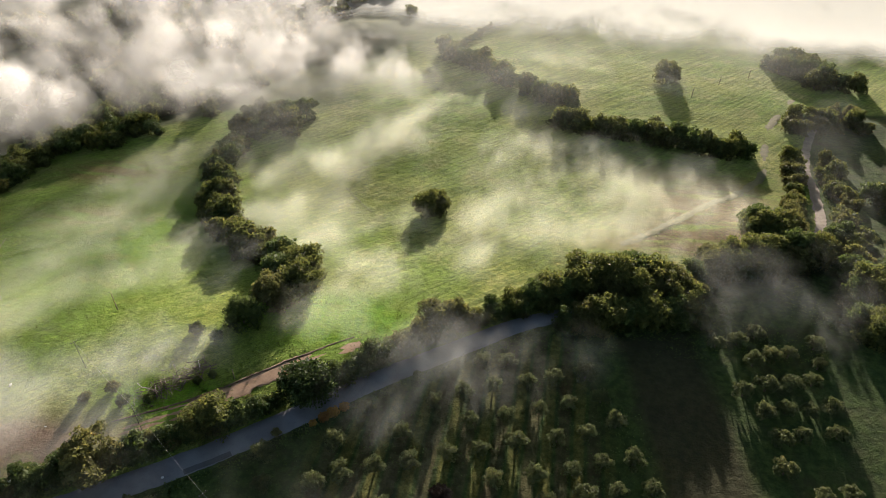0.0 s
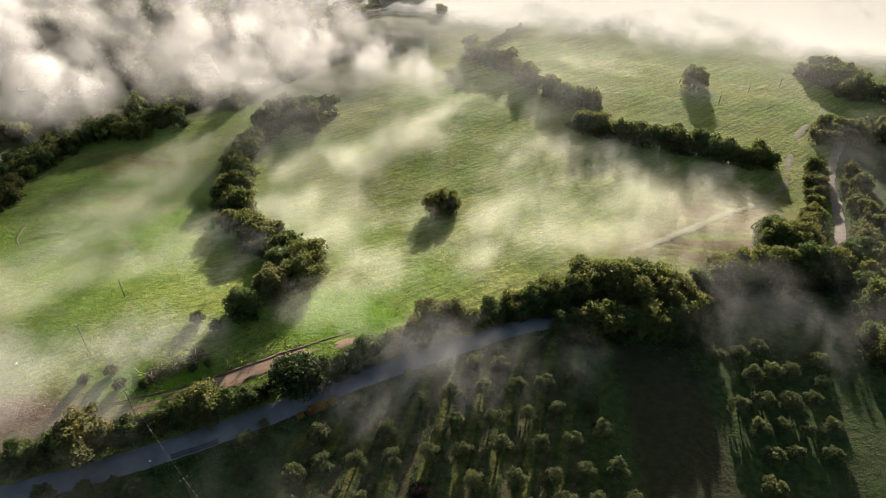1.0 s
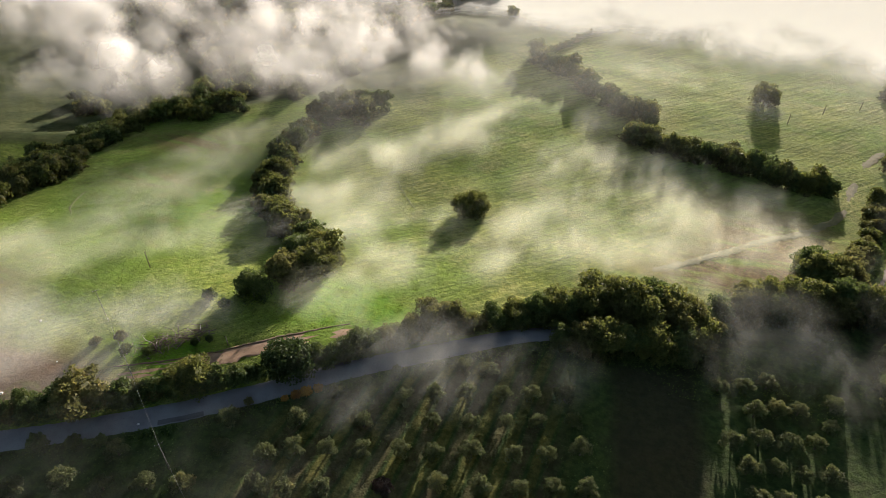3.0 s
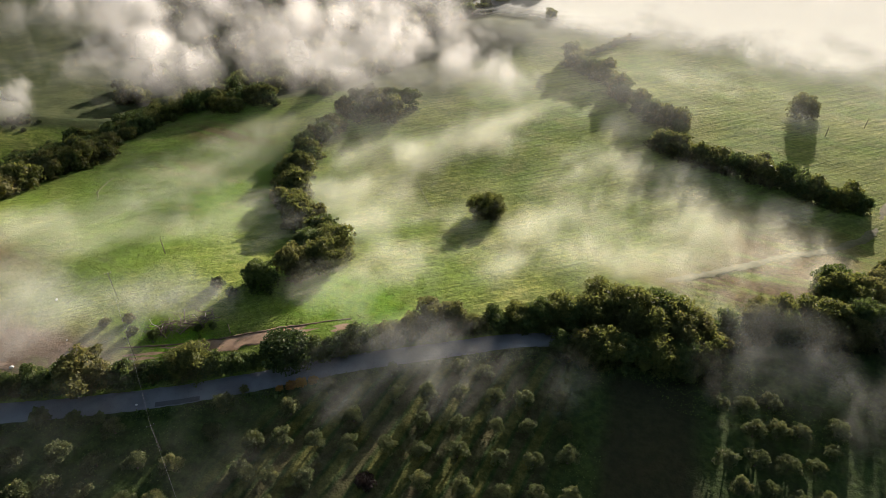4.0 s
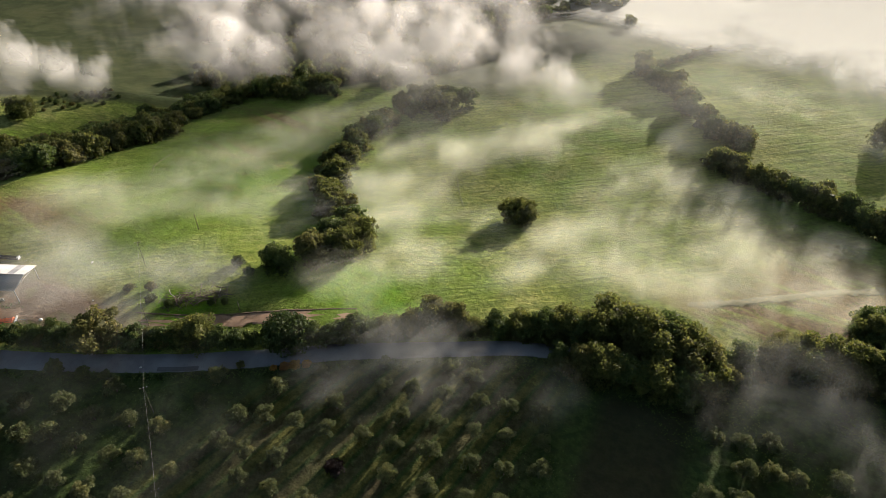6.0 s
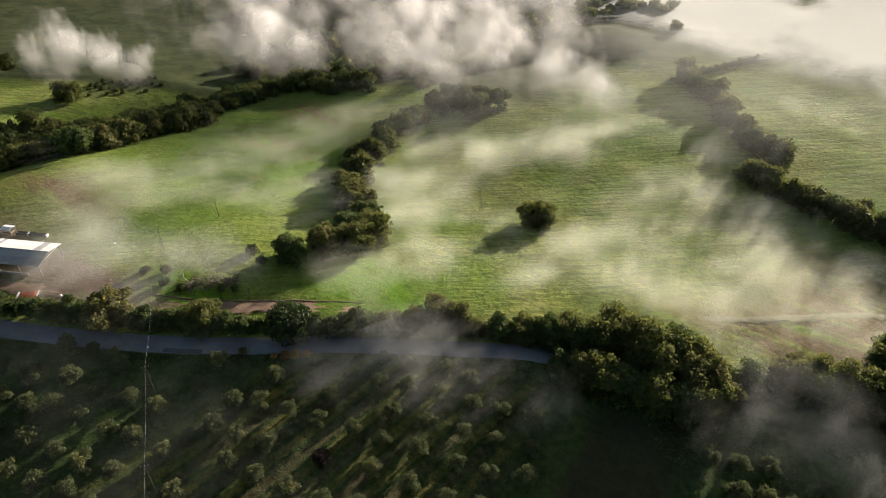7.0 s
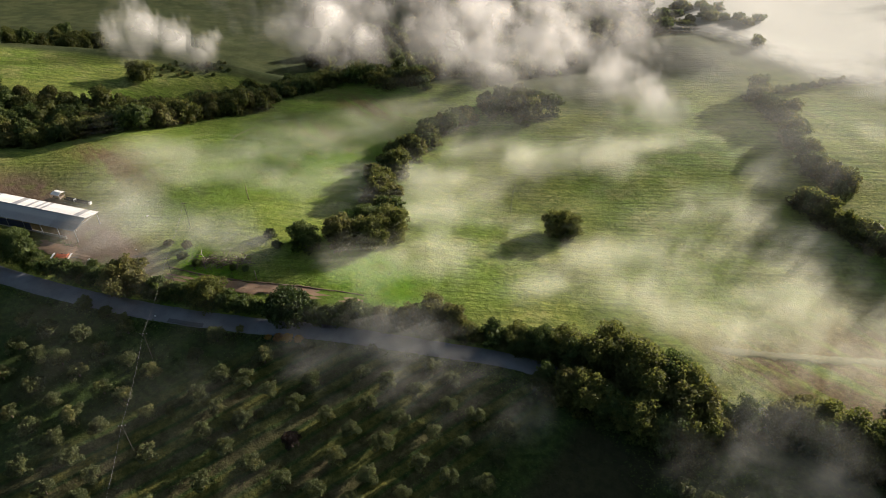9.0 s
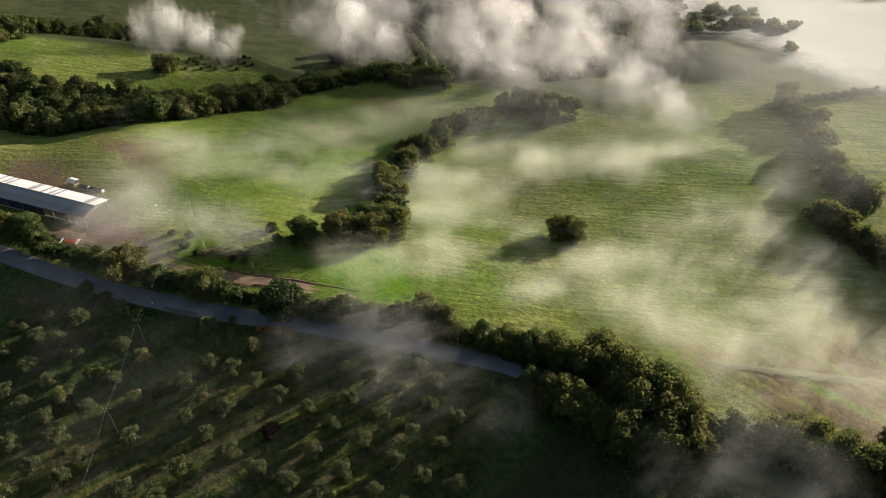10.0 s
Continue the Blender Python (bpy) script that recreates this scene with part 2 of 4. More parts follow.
MIST_CLOUD = mist_material("mist_billows", 24.0, 1.0, 0, 1.0, 3.6, 0.0, 1.9, (0.85, 0.865, 0.83), (0.10, 0.52, 0.62), 0.35, 0.42, 0.6)
MIST_HAZE = mist_material("valley_haze", 60.0, 2.0, -66, 0.6, 2.2, 0.0, 1.3, (0.92, 0.96, 0.91), (0.15, 0.97, 0.20), 0.15, 0.10)


# ---------------------------------------------------------------- helpers for meshes
def smooth(a, b, x):
    u = np.clip((np.asarray(x, dtype=float) - a) / (b - a), 0, 1)
    return u * u * (3 - 2 * u)


def bend(x, a, w):
    """A straight line that starts to climb at a, rounded over w."""
    return w * np.logaddexp(0, (np.asarray(x, dtype=float) - a) / w)


def bump(x, y, cx, cy, rx, ry, high):
    return high * np.exp(-((x - cx) / rx) ** 2 - ((y - cy) / ry) ** 2)


def beyond_crest(x, y):
    return -0.593 * (x + 317) + 0.805 * (y - 145)


def behind_spur(x, y):
    return -0.655 * (x + 165) + 0.756 * (y - 249)


def land(x, y):
    """The height of the ground: a flat terrace with the grove and the road, then a slope into a shallow valley."""
    x, y = np.asarray(x, dtype=float), np.asarray(y, dtype=float)
    near = 1 - smooth(95, 200, y)
    z = (-0.065 * np.clip(x, -70, 90) - 0.8) * near
    z = z - 0.19 * bend(y, 118, 8) + 0.125 * bend(y, 212, 15) + 0.06 * bend(y, 420, 25)
    # the hollow with the wood behind the spur, and the fall behind the next crest
    z = z - 8.0 * np.exp(-((x + 194) / 19) ** 2) * smooth(72, 112, y) * (1 - smooth(232, 275, y))
    z = z - 9.0 * smooth(2, 45, beyond_crest(x, y)) * (1 - smooth(-200, -160, x))
    z = z - 9.0 * smooth(2, 60, behind_spur(x, y)) * (1 - smooth(-110, -60, x))
    z = z + bump(x, y, -58, 428, 52, 34, 8) + bump(x, y, -270, 545, 150, 120, 15) + bump(x, y, -330, 215, 110, 60, 10)
    return z


def height_at(x, y):
    return float(land(x, y))


def mesh(name, verts, faces, material, smooth_faces=False):
    data = bpy.data.meshes.new(name)
    data.from_pydata([tuple(v) for v in verts], [], [tuple(int(i) for i in face) for face in faces])
    for m in (material if isinstance(material, (list, tuple)) else [material]):
        data.materials.append(m)
    if smooth_faces:
        data.polygons.foreach_set("use_smooth", [True] * len(data.polygons))
    data.update()
    return data


def part(name, data, parent, label=""):
    """One mesh, or a bmesh with its material, linked as a part under a thing or a part."""
    ob = new(name, data)
    ob.parent = parent
    return tagged(ob, label)


def from_bm(name, bm, material, smooth_faces=False):
    data = bpy.data.meshes.new(name)
    bm.to_mesh(data)
    bm.free()
    data.materials.append(material)
    if smooth_faces:
        data.polygons.foreach_set("use_smooth", [True] * len(data.polygons))
    return data


def box(bm, size, m, bevel=0.0):
    made = bmesh.ops.create_cube(bm, size=1.0, matrix=m @ Matrix.Diagonal((*size, 1)))
    if bevel:
        edges = {e for v in made["verts"] for e in v.link_edges}
        bmesh.ops.bevel(bm, geom=list(edges), offset=bevel, segments=1, affect="EDGES")


def tube(points, radii, sides=6):
    """Vertices and faces of a tapered tube along points."""
    verts, faces = [], []
    for i, (p, r) in enumerate(zip(points, radii)):
        p = Vector(p)
        ahead = Vector(points[min(i + 1, len(points) - 1)]) - Vector(points[max(i - 1, 0)])
        q = ahead.to_track_quat("Z", "Y")
        for k in range(sides):
            a = 2 * math.pi * k / sides
            verts.append(p + q @ Vector((r * math.cos(a), r * math.sin(a), 0)))
    for i in range(len(points) - 1):
        for k in range(sides):
            a, b = i * sides + k, i * sides + (k + 1) % sides
            faces.append((a, b, b + sides, a + sides))
    faces.append(tuple(range(sides))[::-1])
    faces.append(tuple(len(verts) - sides + k for k in range(sides)))
    return verts, faces


def tubes(name, lines, material, sides=6):
    verts, faces = [], []
    for points, radii in lines:
        v, f = tube(points, radii, sides)
        faces += [tuple(i + len(verts) for i in face) for face in f]
        verts += v
    return mesh(name, verts, faces, material, True)


def along(points, step):
    """Evenly spaced places on a smooth line through points: x, y, and the way ahead."""
    pts = [Vector((*p[:2], 0)) for p in points]
    pts = [pts[0] * 2 - pts[1], *pts, pts[-1] * 2 - pts[-2]]
    dense = []
    for a, b, c, d in zip(pts, pts[1:], pts[2:], pts[3:]):
        for i in range(24):
            u = i / 24
            dense.append(0.5 * ((2 * b) + (c - a) * u + (2 * a - 5 * b + 4 * c - d) * u * u + (3 * b - a - 3 * c + d) * u ** 3))
    dense.append(pts[-2])
    out, left = [dense[0]], step
    for a, b in zip(dense, dense[1:]):
        length = (b - a).length
        while left <= length:
            out.append(a.lerp(b, left / length))
            left += step
        left -= length
    ways = [(out[min(i + 1, len(out) - 1)] - out[max(i - 1, 0)]).normalized() for i in range(len(out))]
    return [(p.x, p.y, w.x, w.y) for p, w in zip(out, ways)]


def ribbon(name, points, profile, material, step=1.0, ragged=0.0, seed=0, materials=None):
    """A strip laid along the ground. profile: (across, up) pairs from its left edge to its right; ragged: how far the edges wander."""
    rng = np.random.default_rng(seed)
    rows, n = along(points, step), len(profile)
    wander = np.convolve(rng.normal(size=(len(rows) + 6)), np.ones(5) / 5, "same")
    verts, faces = [], []
    for i, (x, y, dx, dy) in enumerate(rows):
        for k, (across, up) in enumerate(profile):
            edge = ragged * (wander[i] + 0.5 * rng.normal()) * (1 if k in (0, n - 1) else 0.35)
            px, py = x - dy * -(across + edge), y + dx * -(across + edge)
            verts.append((px, py, height_at(px, py) + up))
    for i in range(len(rows) - 1):
        for k in range(n - 1):
            a = i * n + k
            faces.append((a, a + 1, a + n + 1, a + n))
    return mesh(name, verts, [f[::-1] for f in faces], material, True)


# ---------------------------------------------------------------- ground, road, tracks
ROAD = [(-150, 44), (-120, 54), (-97.4, 61.4), (-84.7, 66), (-67.7, 73.3), (-50.4, 82.8), (-35.6, 92.4), (-18, 104.8), (-5, 113), (7.5, 121), (19.5, 128.6),
        (33, 134.5), (47, 136), (58, 137.5), (67, 141.5), (73, 150), (80, 161.5), (92, 168.5), (104, 169.5), (116, 172), (125, 178), (134, 191), (145, 218), (151, 238), (163, 262), (186, 300)]
TRACK = [(-112, 72), (-100, 76), (-86.4, 82), (-70.4, 88.4), (-57, 95), (-48, 100.5), (-40, 106.5), (-28, 115), (-21, 119.5)]


def road_side(x, y):
    """How far a place lies beyond the road (plus: the meadow's side)."""
    rx, ry = np.array([p[0] for p in ROAD]), np.array([p[1] for p in ROAD])
    order = np.argsort(rx)
    return y - np.interp(x, rx[order], ry[order])


def spacing(low, high, fine_low, fine_high, fine, growth=1.13):
    values = list(np.arange(fine_low, fine_high + fine, fine))
    step = fine
    while values[-1] < high:
        step *= growth
        values.append(values[-1] + step)
    step = fine
    while values[0] > low:
        step *= growth
        values.insert(0, values[0] - step)
    return np.array(values)


def build_ground():
    xs, ys = spacing(-4000, 4000, -270, 260, 2.0), spacing(-4000, 4000, 20, 520, 2.0)
    gx, gy = np.meshgrid(xs, ys)
    gz = land(gx, gy)
    rough = np.array([noise.noise(Vector((x * 0.05, y * 0.05, 0))) * 0.5 + noise.noise(Vector((x * 0.21, y * 0.21, 3))) * 0.16 for x, y in zip(gx.ravel(), gy.ravel())]).reshape(gx.shape)
    side = road_side(gx, gy)
    calm = smooth(5, 14, np.abs(side))
    gz = gz + rough * calm - 0.12 * (1 - calm)
    nx, ny = len(xs), len(ys)
    idx = np.arange(nx * ny).reshape(ny, nx)
    faces = np.stack([idx[:-1, :-1], idx[:-1, 1:], idx[1:, 1:], idx[1:, :-1]], -1).reshape(-1, 4)
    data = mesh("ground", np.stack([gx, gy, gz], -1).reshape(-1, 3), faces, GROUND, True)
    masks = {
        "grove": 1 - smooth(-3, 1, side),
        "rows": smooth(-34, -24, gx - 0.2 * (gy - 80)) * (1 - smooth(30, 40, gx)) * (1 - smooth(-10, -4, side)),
        # tilled strip that also carries painted shade of the big trees
        "tilled_and_shade": smooth(44, 48, gx) * (1 - smooth(64, 70, gx)) * (1 - smooth(-14, -6, side)) * smooth(40, 60, gy),
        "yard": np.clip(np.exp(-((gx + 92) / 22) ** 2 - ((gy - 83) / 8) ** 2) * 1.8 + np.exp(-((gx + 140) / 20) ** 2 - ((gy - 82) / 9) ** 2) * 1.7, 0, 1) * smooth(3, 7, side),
        "heath_and_shade": np.clip(smooth(268, 312, gy + 0.25 * gx) * (1 - smooth(-70, -20, gx)) + 0.8 * np.exp(-((gx + 229) / 13) ** 2 - ((gy - 199) / 22) ** 2) + smooth(0, 12, behind_spur(gx, gy)) * (1 - smooth(-110, -70, gx)) + 0.8 * smooth(425, 460, gy - 0.2 * gx) * (1 - smooth(0, 50, gx)) + 1.2 * np.exp(-((gx + 58) / 48) ** 2 - ((gy - 426) / 32) ** 2) + smooth(4, 24, beyond_crest(gx, gy)) * (1 - smooth(-195, -160, gx)), 0, 1),
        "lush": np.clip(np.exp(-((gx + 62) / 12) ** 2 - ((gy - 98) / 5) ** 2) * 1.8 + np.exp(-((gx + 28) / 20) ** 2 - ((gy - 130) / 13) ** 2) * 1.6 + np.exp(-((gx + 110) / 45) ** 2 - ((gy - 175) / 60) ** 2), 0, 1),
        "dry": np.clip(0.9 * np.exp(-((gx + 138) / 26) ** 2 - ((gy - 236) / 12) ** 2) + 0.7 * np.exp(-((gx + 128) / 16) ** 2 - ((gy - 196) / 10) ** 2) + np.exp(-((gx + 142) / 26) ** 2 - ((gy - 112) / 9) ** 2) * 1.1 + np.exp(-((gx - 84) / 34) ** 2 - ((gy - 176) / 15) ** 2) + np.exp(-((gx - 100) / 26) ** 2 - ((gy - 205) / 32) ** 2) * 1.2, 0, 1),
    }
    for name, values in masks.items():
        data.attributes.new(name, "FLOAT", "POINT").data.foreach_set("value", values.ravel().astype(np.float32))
    return tagged(new("ground", data), "rolling green meadow and dark grove ground", "ground", kind="structure")


build_ground()
tagged(new("road", ribbon("road", ROAD[:17], [(-2.9, -0.12), (-2.35, 0.06), (-1.2, 0.10), (0, 0.12), (1.2, 0.10), (2.35, 0.06), (2.9, -0.12)], ASPHALT, 1.0, 0.10, 3)),
       "narrow grey asphalt country road with crumbling edges", "road", kind="structure")
tagged(new("lane", ribbon("lane", ROAD[16:], [(-1.8, -0.02), (-1.3, 0.08), (-0.6, 0.04), (0, 0.10), (0.6, 0.04), (1.3, 0.08), (1.8, -0.02)], LANE_EARTH, 1.0, 0.3, 4)),
       "narrow pale earth lane between the trees", "lane", kind="structure")
tagged(new("track", ribbon("track", TRACK, [(-2.4, 0.0), (-1.6, 0.10), (-0.8, 0.03), (0, 0.11), (0.8, 0.03), (1.6, 0.10), (2.2, 0.0)], DIRT, 1.0, 0.55, 5)),
       "brown bare earth farm track along the meadow", "track", kind="structure")

FIELD_TRACK = [(182, 320), (178, 314), (156, 285), (144, 262), (134, 239), (125, 226), (110, 213), (97, 204.5), (76, 187), (57, 173), (44, 166)]
tagged(new("field_track", ribbon("field_track", FIELD_TRACK, [(-1.7, 0.0), (-1.2, 0.07), (-0.5, 0.12), (0, 0.14), (0.5, 0.12), (1.2, 0.07), (1.7, 0.0)], TRODDEN, 1.0, 0.5, 6)),
       "worn pale grass track along the meadow's edge", "track", kind="structure")

# ---------------------------------------------------------------- trees
def orb(subdivisions=2):
    bm = bmesh.new()
    bmesh.ops.create_icosphere(bm, subdivisions=subdivisions, radius=1.0)
    v = np.array([p.co[:] for p in bm.verts])
    f = [[p.index for p in face.verts] for face in bm.faces]
    bm.free()
    return v, f


ORB = orb(2)


def crown_mesh(name, lobes, count, size, material, rng, cores=1, under=-0.6):
    """A crown: clusters of leaves strewn loosely through many rounded sprays, over a dark inner mass."""
    verts, faces = [], []
    total = sum(r[0] * r[1] + r[0] * r[2] + r[1] * r[2] for _, r in lobes)
    centres = np.array([c for c, _ in lobes])
    radii = np.array([r for _, r in lobes])
    for k, (c, r) in enumerate(lobes):
        if k < cores:
            v, f = ORB
            jag = 0.80 * (1 + 0.12 * rng.normal(size=(len(v), 1)))
            start = len(verts)
            verts += list(np.array(c) + v * np.array(r) * jag)
            faces += [[i + start for i in face] for face in f]
        n = int(count * (r[0] * r[1] + r[0] * r[2] + r[1] * r[2]) / total)
        d = rng.normal(size=(n * 2, 3))
        d /= np.linalg.norm(d, axis=1, keepdims=True)
        d = d[d[:, 2] > under][:n]
        p = np.array(c) + d * np.array(r) * (0.62 + 0.55 * rng.random((len(d), 1)))
        inside = np.zeros(len(p), bool)
        for j in range(cores):
            inside |= (((p - centres[j]) / radii[j]) ** 2).sum(1) < 0.72
        p, d = p[~inside], d[~inside]
        face_way = d * 0.45 + rng.normal(size=p.shape) * 0.5 + np.array([0, 0, 0.15])
        face_way /= np.linalg.norm(face_way, axis=1, keepdims=True)
        t = np.cross(face_way, rng.normal(size=p.shape))
        t /= np.linalg.norm(t, axis=1, keepdims=True)
        b = np.cross(face_way, t)
        s = size * (0.5 + 0.9 * rng.random((len(p), 1)))
        fold = face_way * s * 0.35
        quad = np.stack([p - t * s - b * s * 0.4, p + t * s * 0.2 - b * s * 0.75 + fold, p + t * s + b * s * 0.3, p - t * s * 0.3 + b * s * 0.75 + fold], 1)
        start = len(verts)
        verts += list(quad.reshape(-1, 3))
        faces += [[start + 4 * i, start + 4 * i + 1, start + 4 * i + 2, start + 4 * i + 3] for i in range(len(p))]
    return mesh(name, verts, faces, material)


def trunk_mesh(lobes, foot, high, rng, stems=1):
    lines = []
    for s in range(stems):
        a = rng.random() * 6.3
        lean = Vector((math.cos(a), math.sin(a), 0)) * (0.12 * high if stems > 1 else 0.03 * high)
        top = Vector((0, 0, high)) + lean
        lines.append(([Vector((0, 0, -0.4)) + lean * 0.15, Vector((0, 0, high * 0.4)) + lean * 0.5, top], [foot, foot * 0.72, foot * 0.5]))
        for c, r in lobes[s::stems]:
            tip = Vector(c)
            lines.append(([top * 0.9, top.lerp(tip, 0.5) + Vector((0, 0, 0.1 * high)), tip], [foot * 0.45, foot * 0.28, foot * 0.10]))
    return tubes("trunk", lines, BARK)


def oak_lobes(rng, high, wide, count):
    """Sprays of a full crown: a few limbs of unlike height carry masses of their own, with skirts that hang near the ground."""
    limbs = [(np.array([0.0, 0.0, high * 0.46]), wide * 0.33, high * 0.40)]
    turn = rng.random() * 6.3
    for k in range(5):
        a = turn + k * 1.257 + rng.normal() * 0.25
        out = wide * rng.uniform(0.18, 0.32)
        r = wide * rng.uniform(0.18, 0.25)
        limbs.append((np.array([out * math.cos(a), out * math.sin(a), high * rng.uniform(0.24, 0.64)]), r, r * rng.uniform(0.9, 1.25)))
    lobes = [(tuple(c), (r * 0.88, r * 0.88, up * 0.88)) for c, r, up in limbs]
    for i in range(count):
        s = wide * rng.uniform(0.055, 0.13)
        if i % 4 == 0:  # skirts
            a, out = rng.random() * 6.3, wide * rng.uniform(0.26, 0.42)
            p = np.array([out * math.cos(a), out * math.sin(a), high * rng.uniform(0.07, 0.24)])
        else:
            c, r, up = limbs[rng.integers(len(limbs))]
            d = rng.normal(size=3)
            d /= np.linalg.norm(d)
            if d[2] < -0.5:
                d[2] *= -1
            p = c + d * np.array([r, r, up]) * rng.uniform(0.84, 1.14)
            p[2] = max(p[2], high * 0.10)
        lobes.append((tuple(p), (s * 1.2, s * 1.2, s * 0.95)))
    return lobes


def bush_lobes(rng, high, wide, count):
    lobes = [((0, 0, high * 0.40), (wide * 0.36, wide * 0.36, high * 0.42))]
    for i in range(count):
        z = 1 - 1.3 * (i + 0.5) / count
        a = i * 2.399 + rng.random()
        flat = math.sqrt(max(0, 1 - z * z))
        swell = 0.84 + 0.3 * rng.random()
        r = wide * (0.08 + 0.09 * rng.random())
        lobes.append(((wide * 0.37 * flat * swell * math.cos(a), wide * 0.37 * flat * swell * math.sin(a), high * (0.40 + 0.44 * z * swell)), (r, r, r)))
    return lobes


KINDS = {  # kind: height, width, sprays, clusters, cluster size, leaves, label
    "oak_tree": (10.0, 11.5, 84, 6800, 0.27, LEAF_OAK, "broad dark green oak, some leaves turning"),
    "ash_tree": (10.0, 10.2, 76, 6000, 0.27, LEAF_GREEN, "dense dark green broadleaf tree"),
    "elm_tree": (9.2, 9.6, 72, 5600, 0.27, LEAF_YELLOW, "broadleaf tree with yellowing autumn leaves"),
    "hedge_oak": (9.0, 10.0, 30, 2100, 0.37, LEAF_OAK, "dark green oak in a field hedgerow"),
    "hedge_elm": (8.5, 9.0, 28, 1900, 0.37, LEAF_YELLOW, "yellow-brown autumn tree in a thicket"),
    "hedge_ash": (9.5, 9.2, 30, 2000, 0.37, LEAF_GREEN, "dark leafy tree in a field hedgerow"),
    "olive_tree": (4.3, 5.6, 15, 1300, 0.19, LEAF_OLIVE, "grey-green olive tree with an open rounded crown"),
    "shrub": (3.0, 3.8, 18, 1100, 0.20, LEAF_GREEN, "low green shrub with dense leaves"),
    "dry_shrub": (2.4, 3.4, 16, 900, 0.18, LEAF_YELLOW, "low dry yellowish shrub"),
    "round_bush": (4.6, 8.6, 60, 5200, 0.22, LEAF_DARK, "large rounded evergreen bush beside the road"),
    "rusty_bush": (1.2, 2.6, 12, 600, 0.14, LEAF_RUST, "low rusty orange bramble on the road verge"),
    "maroon_bush": (2.2, 4.6, 20, 1300, 0.17, LEAF_MAROON, "dark maroon bramble bush between the olive trees"),
}
models = {}


def tree_model(kind, variant):
    high, wide, count, clusters, size, leaves, label = KINDS[kind]
    rng = np.random.default_rng(sum(map(ord, kind)) * 10 + variant)
    root = new(kind)
    if "olive" in kind:
        lobes = [((0, 0, high * 0.50), (wide * 0.20, wide * 0.20, high * 0.22))]
        for i in range(count):
            a, out = i * 2.399 + rng.random(), wide * (0.10 + 0.30 * math.sqrt((i + 0.5) / count)) * rng.uniform(0.8, 1.1)
            r = wide * (0.09 + 0.07 * rng.random())
            lobes.append(((out * math.cos(a), out * math.sin(a), high * (0.82 - 0.42 * (out / (wide * 0.4)) ** 2 * rng.uniform(0.5, 1.3))), (r, r, r * 0.9)))
        part("trunk", trunk_mesh(lobes[1:6], 0.20, 1.6, rng, 2), root)
        part("crown", crown_mesh("crown", lobes, clusters, size, leaves, rng, 1, -0.8), root)
    elif "bush" in kind or "shrub" in kind:
        lobes = bush_lobes(rng, high, wide, count)
        part("stem", trunk_mesh(lobes[1:5], 0.06 * high, high * 0.35, rng, 3), root)
        part("crown", crown_mesh("crown", lobes, clusters, size, leaves, rng, 1, -0.5), root)
    else:
        lobes = oak_lobes(rng, high, wide, count)
        part("trunk", trunk_mesh(lobes[1:8], 0.30, high * 0.42, rng), root)
        part("crown", crown_mesh("crown", lobes, clusters, size, leaves, rng, 6), root)
    return tagged(root, label, "bush" if ("bush" in kind or "shrub" in kind) else "tree")


def plant(kind, x, y, size=1.0, tall=1.0, variant=None, label="", group="", sink=0.1):
    """A tree or bush of that kind on the ground at x, y."""
    rng = random.Random(int(x * 37 + y * 101))
    variant = rng.randrange(4 if "olive" in kind else 3) if variant is None else variant
    m = pose(x, y, height_at(x, y) - (sink if "hedge" not in kind else 0.6), 0, 0, rng.uniform(0, 360)) @ Matrix.Diagonal((size, size, size * tall, 1))
    key = kind, variant
    if key not in models:
        ob = models[key] = tree_model(kind, variant)
        ob.matrix_basis = m
    else:
        first = models[key]
        ob = copy_thing(first, m @ Matrix.Diagonal((*(1 / s for s in first.scale), 1)))
    return tagged(ob, label or KINDS[kind][6], group=group)


def hedgerow(points, step, kinds, width, low, high, group, seed):
    """Trees of mixed kinds and sizes along a line, scattered over a width."""
    rng = random.Random(seed)
    for x, y, dx, dy in along(points, step):
        off = rng.uniform(-width, width)
        plant(rng.choice(kinds), x - dy * off + rng.uniform(-1, 1), y + dx * off + rng.uniform(-1, 1), rng.uniform(low, high), rng.uniform(0.9, 1.15), group=group)


def thicket(corner, count, kinds, low, high, group, seed, gap=5.5):
    """Trees filling a four-sided patch."""
    rng, placed = random.Random(seed), []
    a, b, c, d = [Vector(p) for p in corner]
    for _ in range(count * 12):
        u, v = rng.random(), rng.random()
        p = a.lerp(b, u).lerp(d.lerp(c, u), v)
        if all((p - q).length > gap for q in placed):
            placed.append(p)
            plant(rng.choice(kinds), p.x, p.y, rng.uniform(low, high), rng.uniform(0.9, 1.15), group=group)
        if len(placed) >= count:
            break


OLIVES_WEST = [(-63, 51), (-62, 61), (-58, 54), (-56, 70), (-55, 46), (-54, 62), (-52, 39), (-52, 55), (-48, 47), (-46, 64), (-45, 40), (-43, 56), (-41, 48), (-39, 66), (-38, 42), (-38, 58),
               (-37, 83), (-36, 34), (-36, 76), (-34, 50), (-31, 42), (-29, 59), (-28, 35), (-26, 76), (-25, 69), (-25, 29), (-24, 43), (-23, 87), (-21, 79), (-21, 38)]
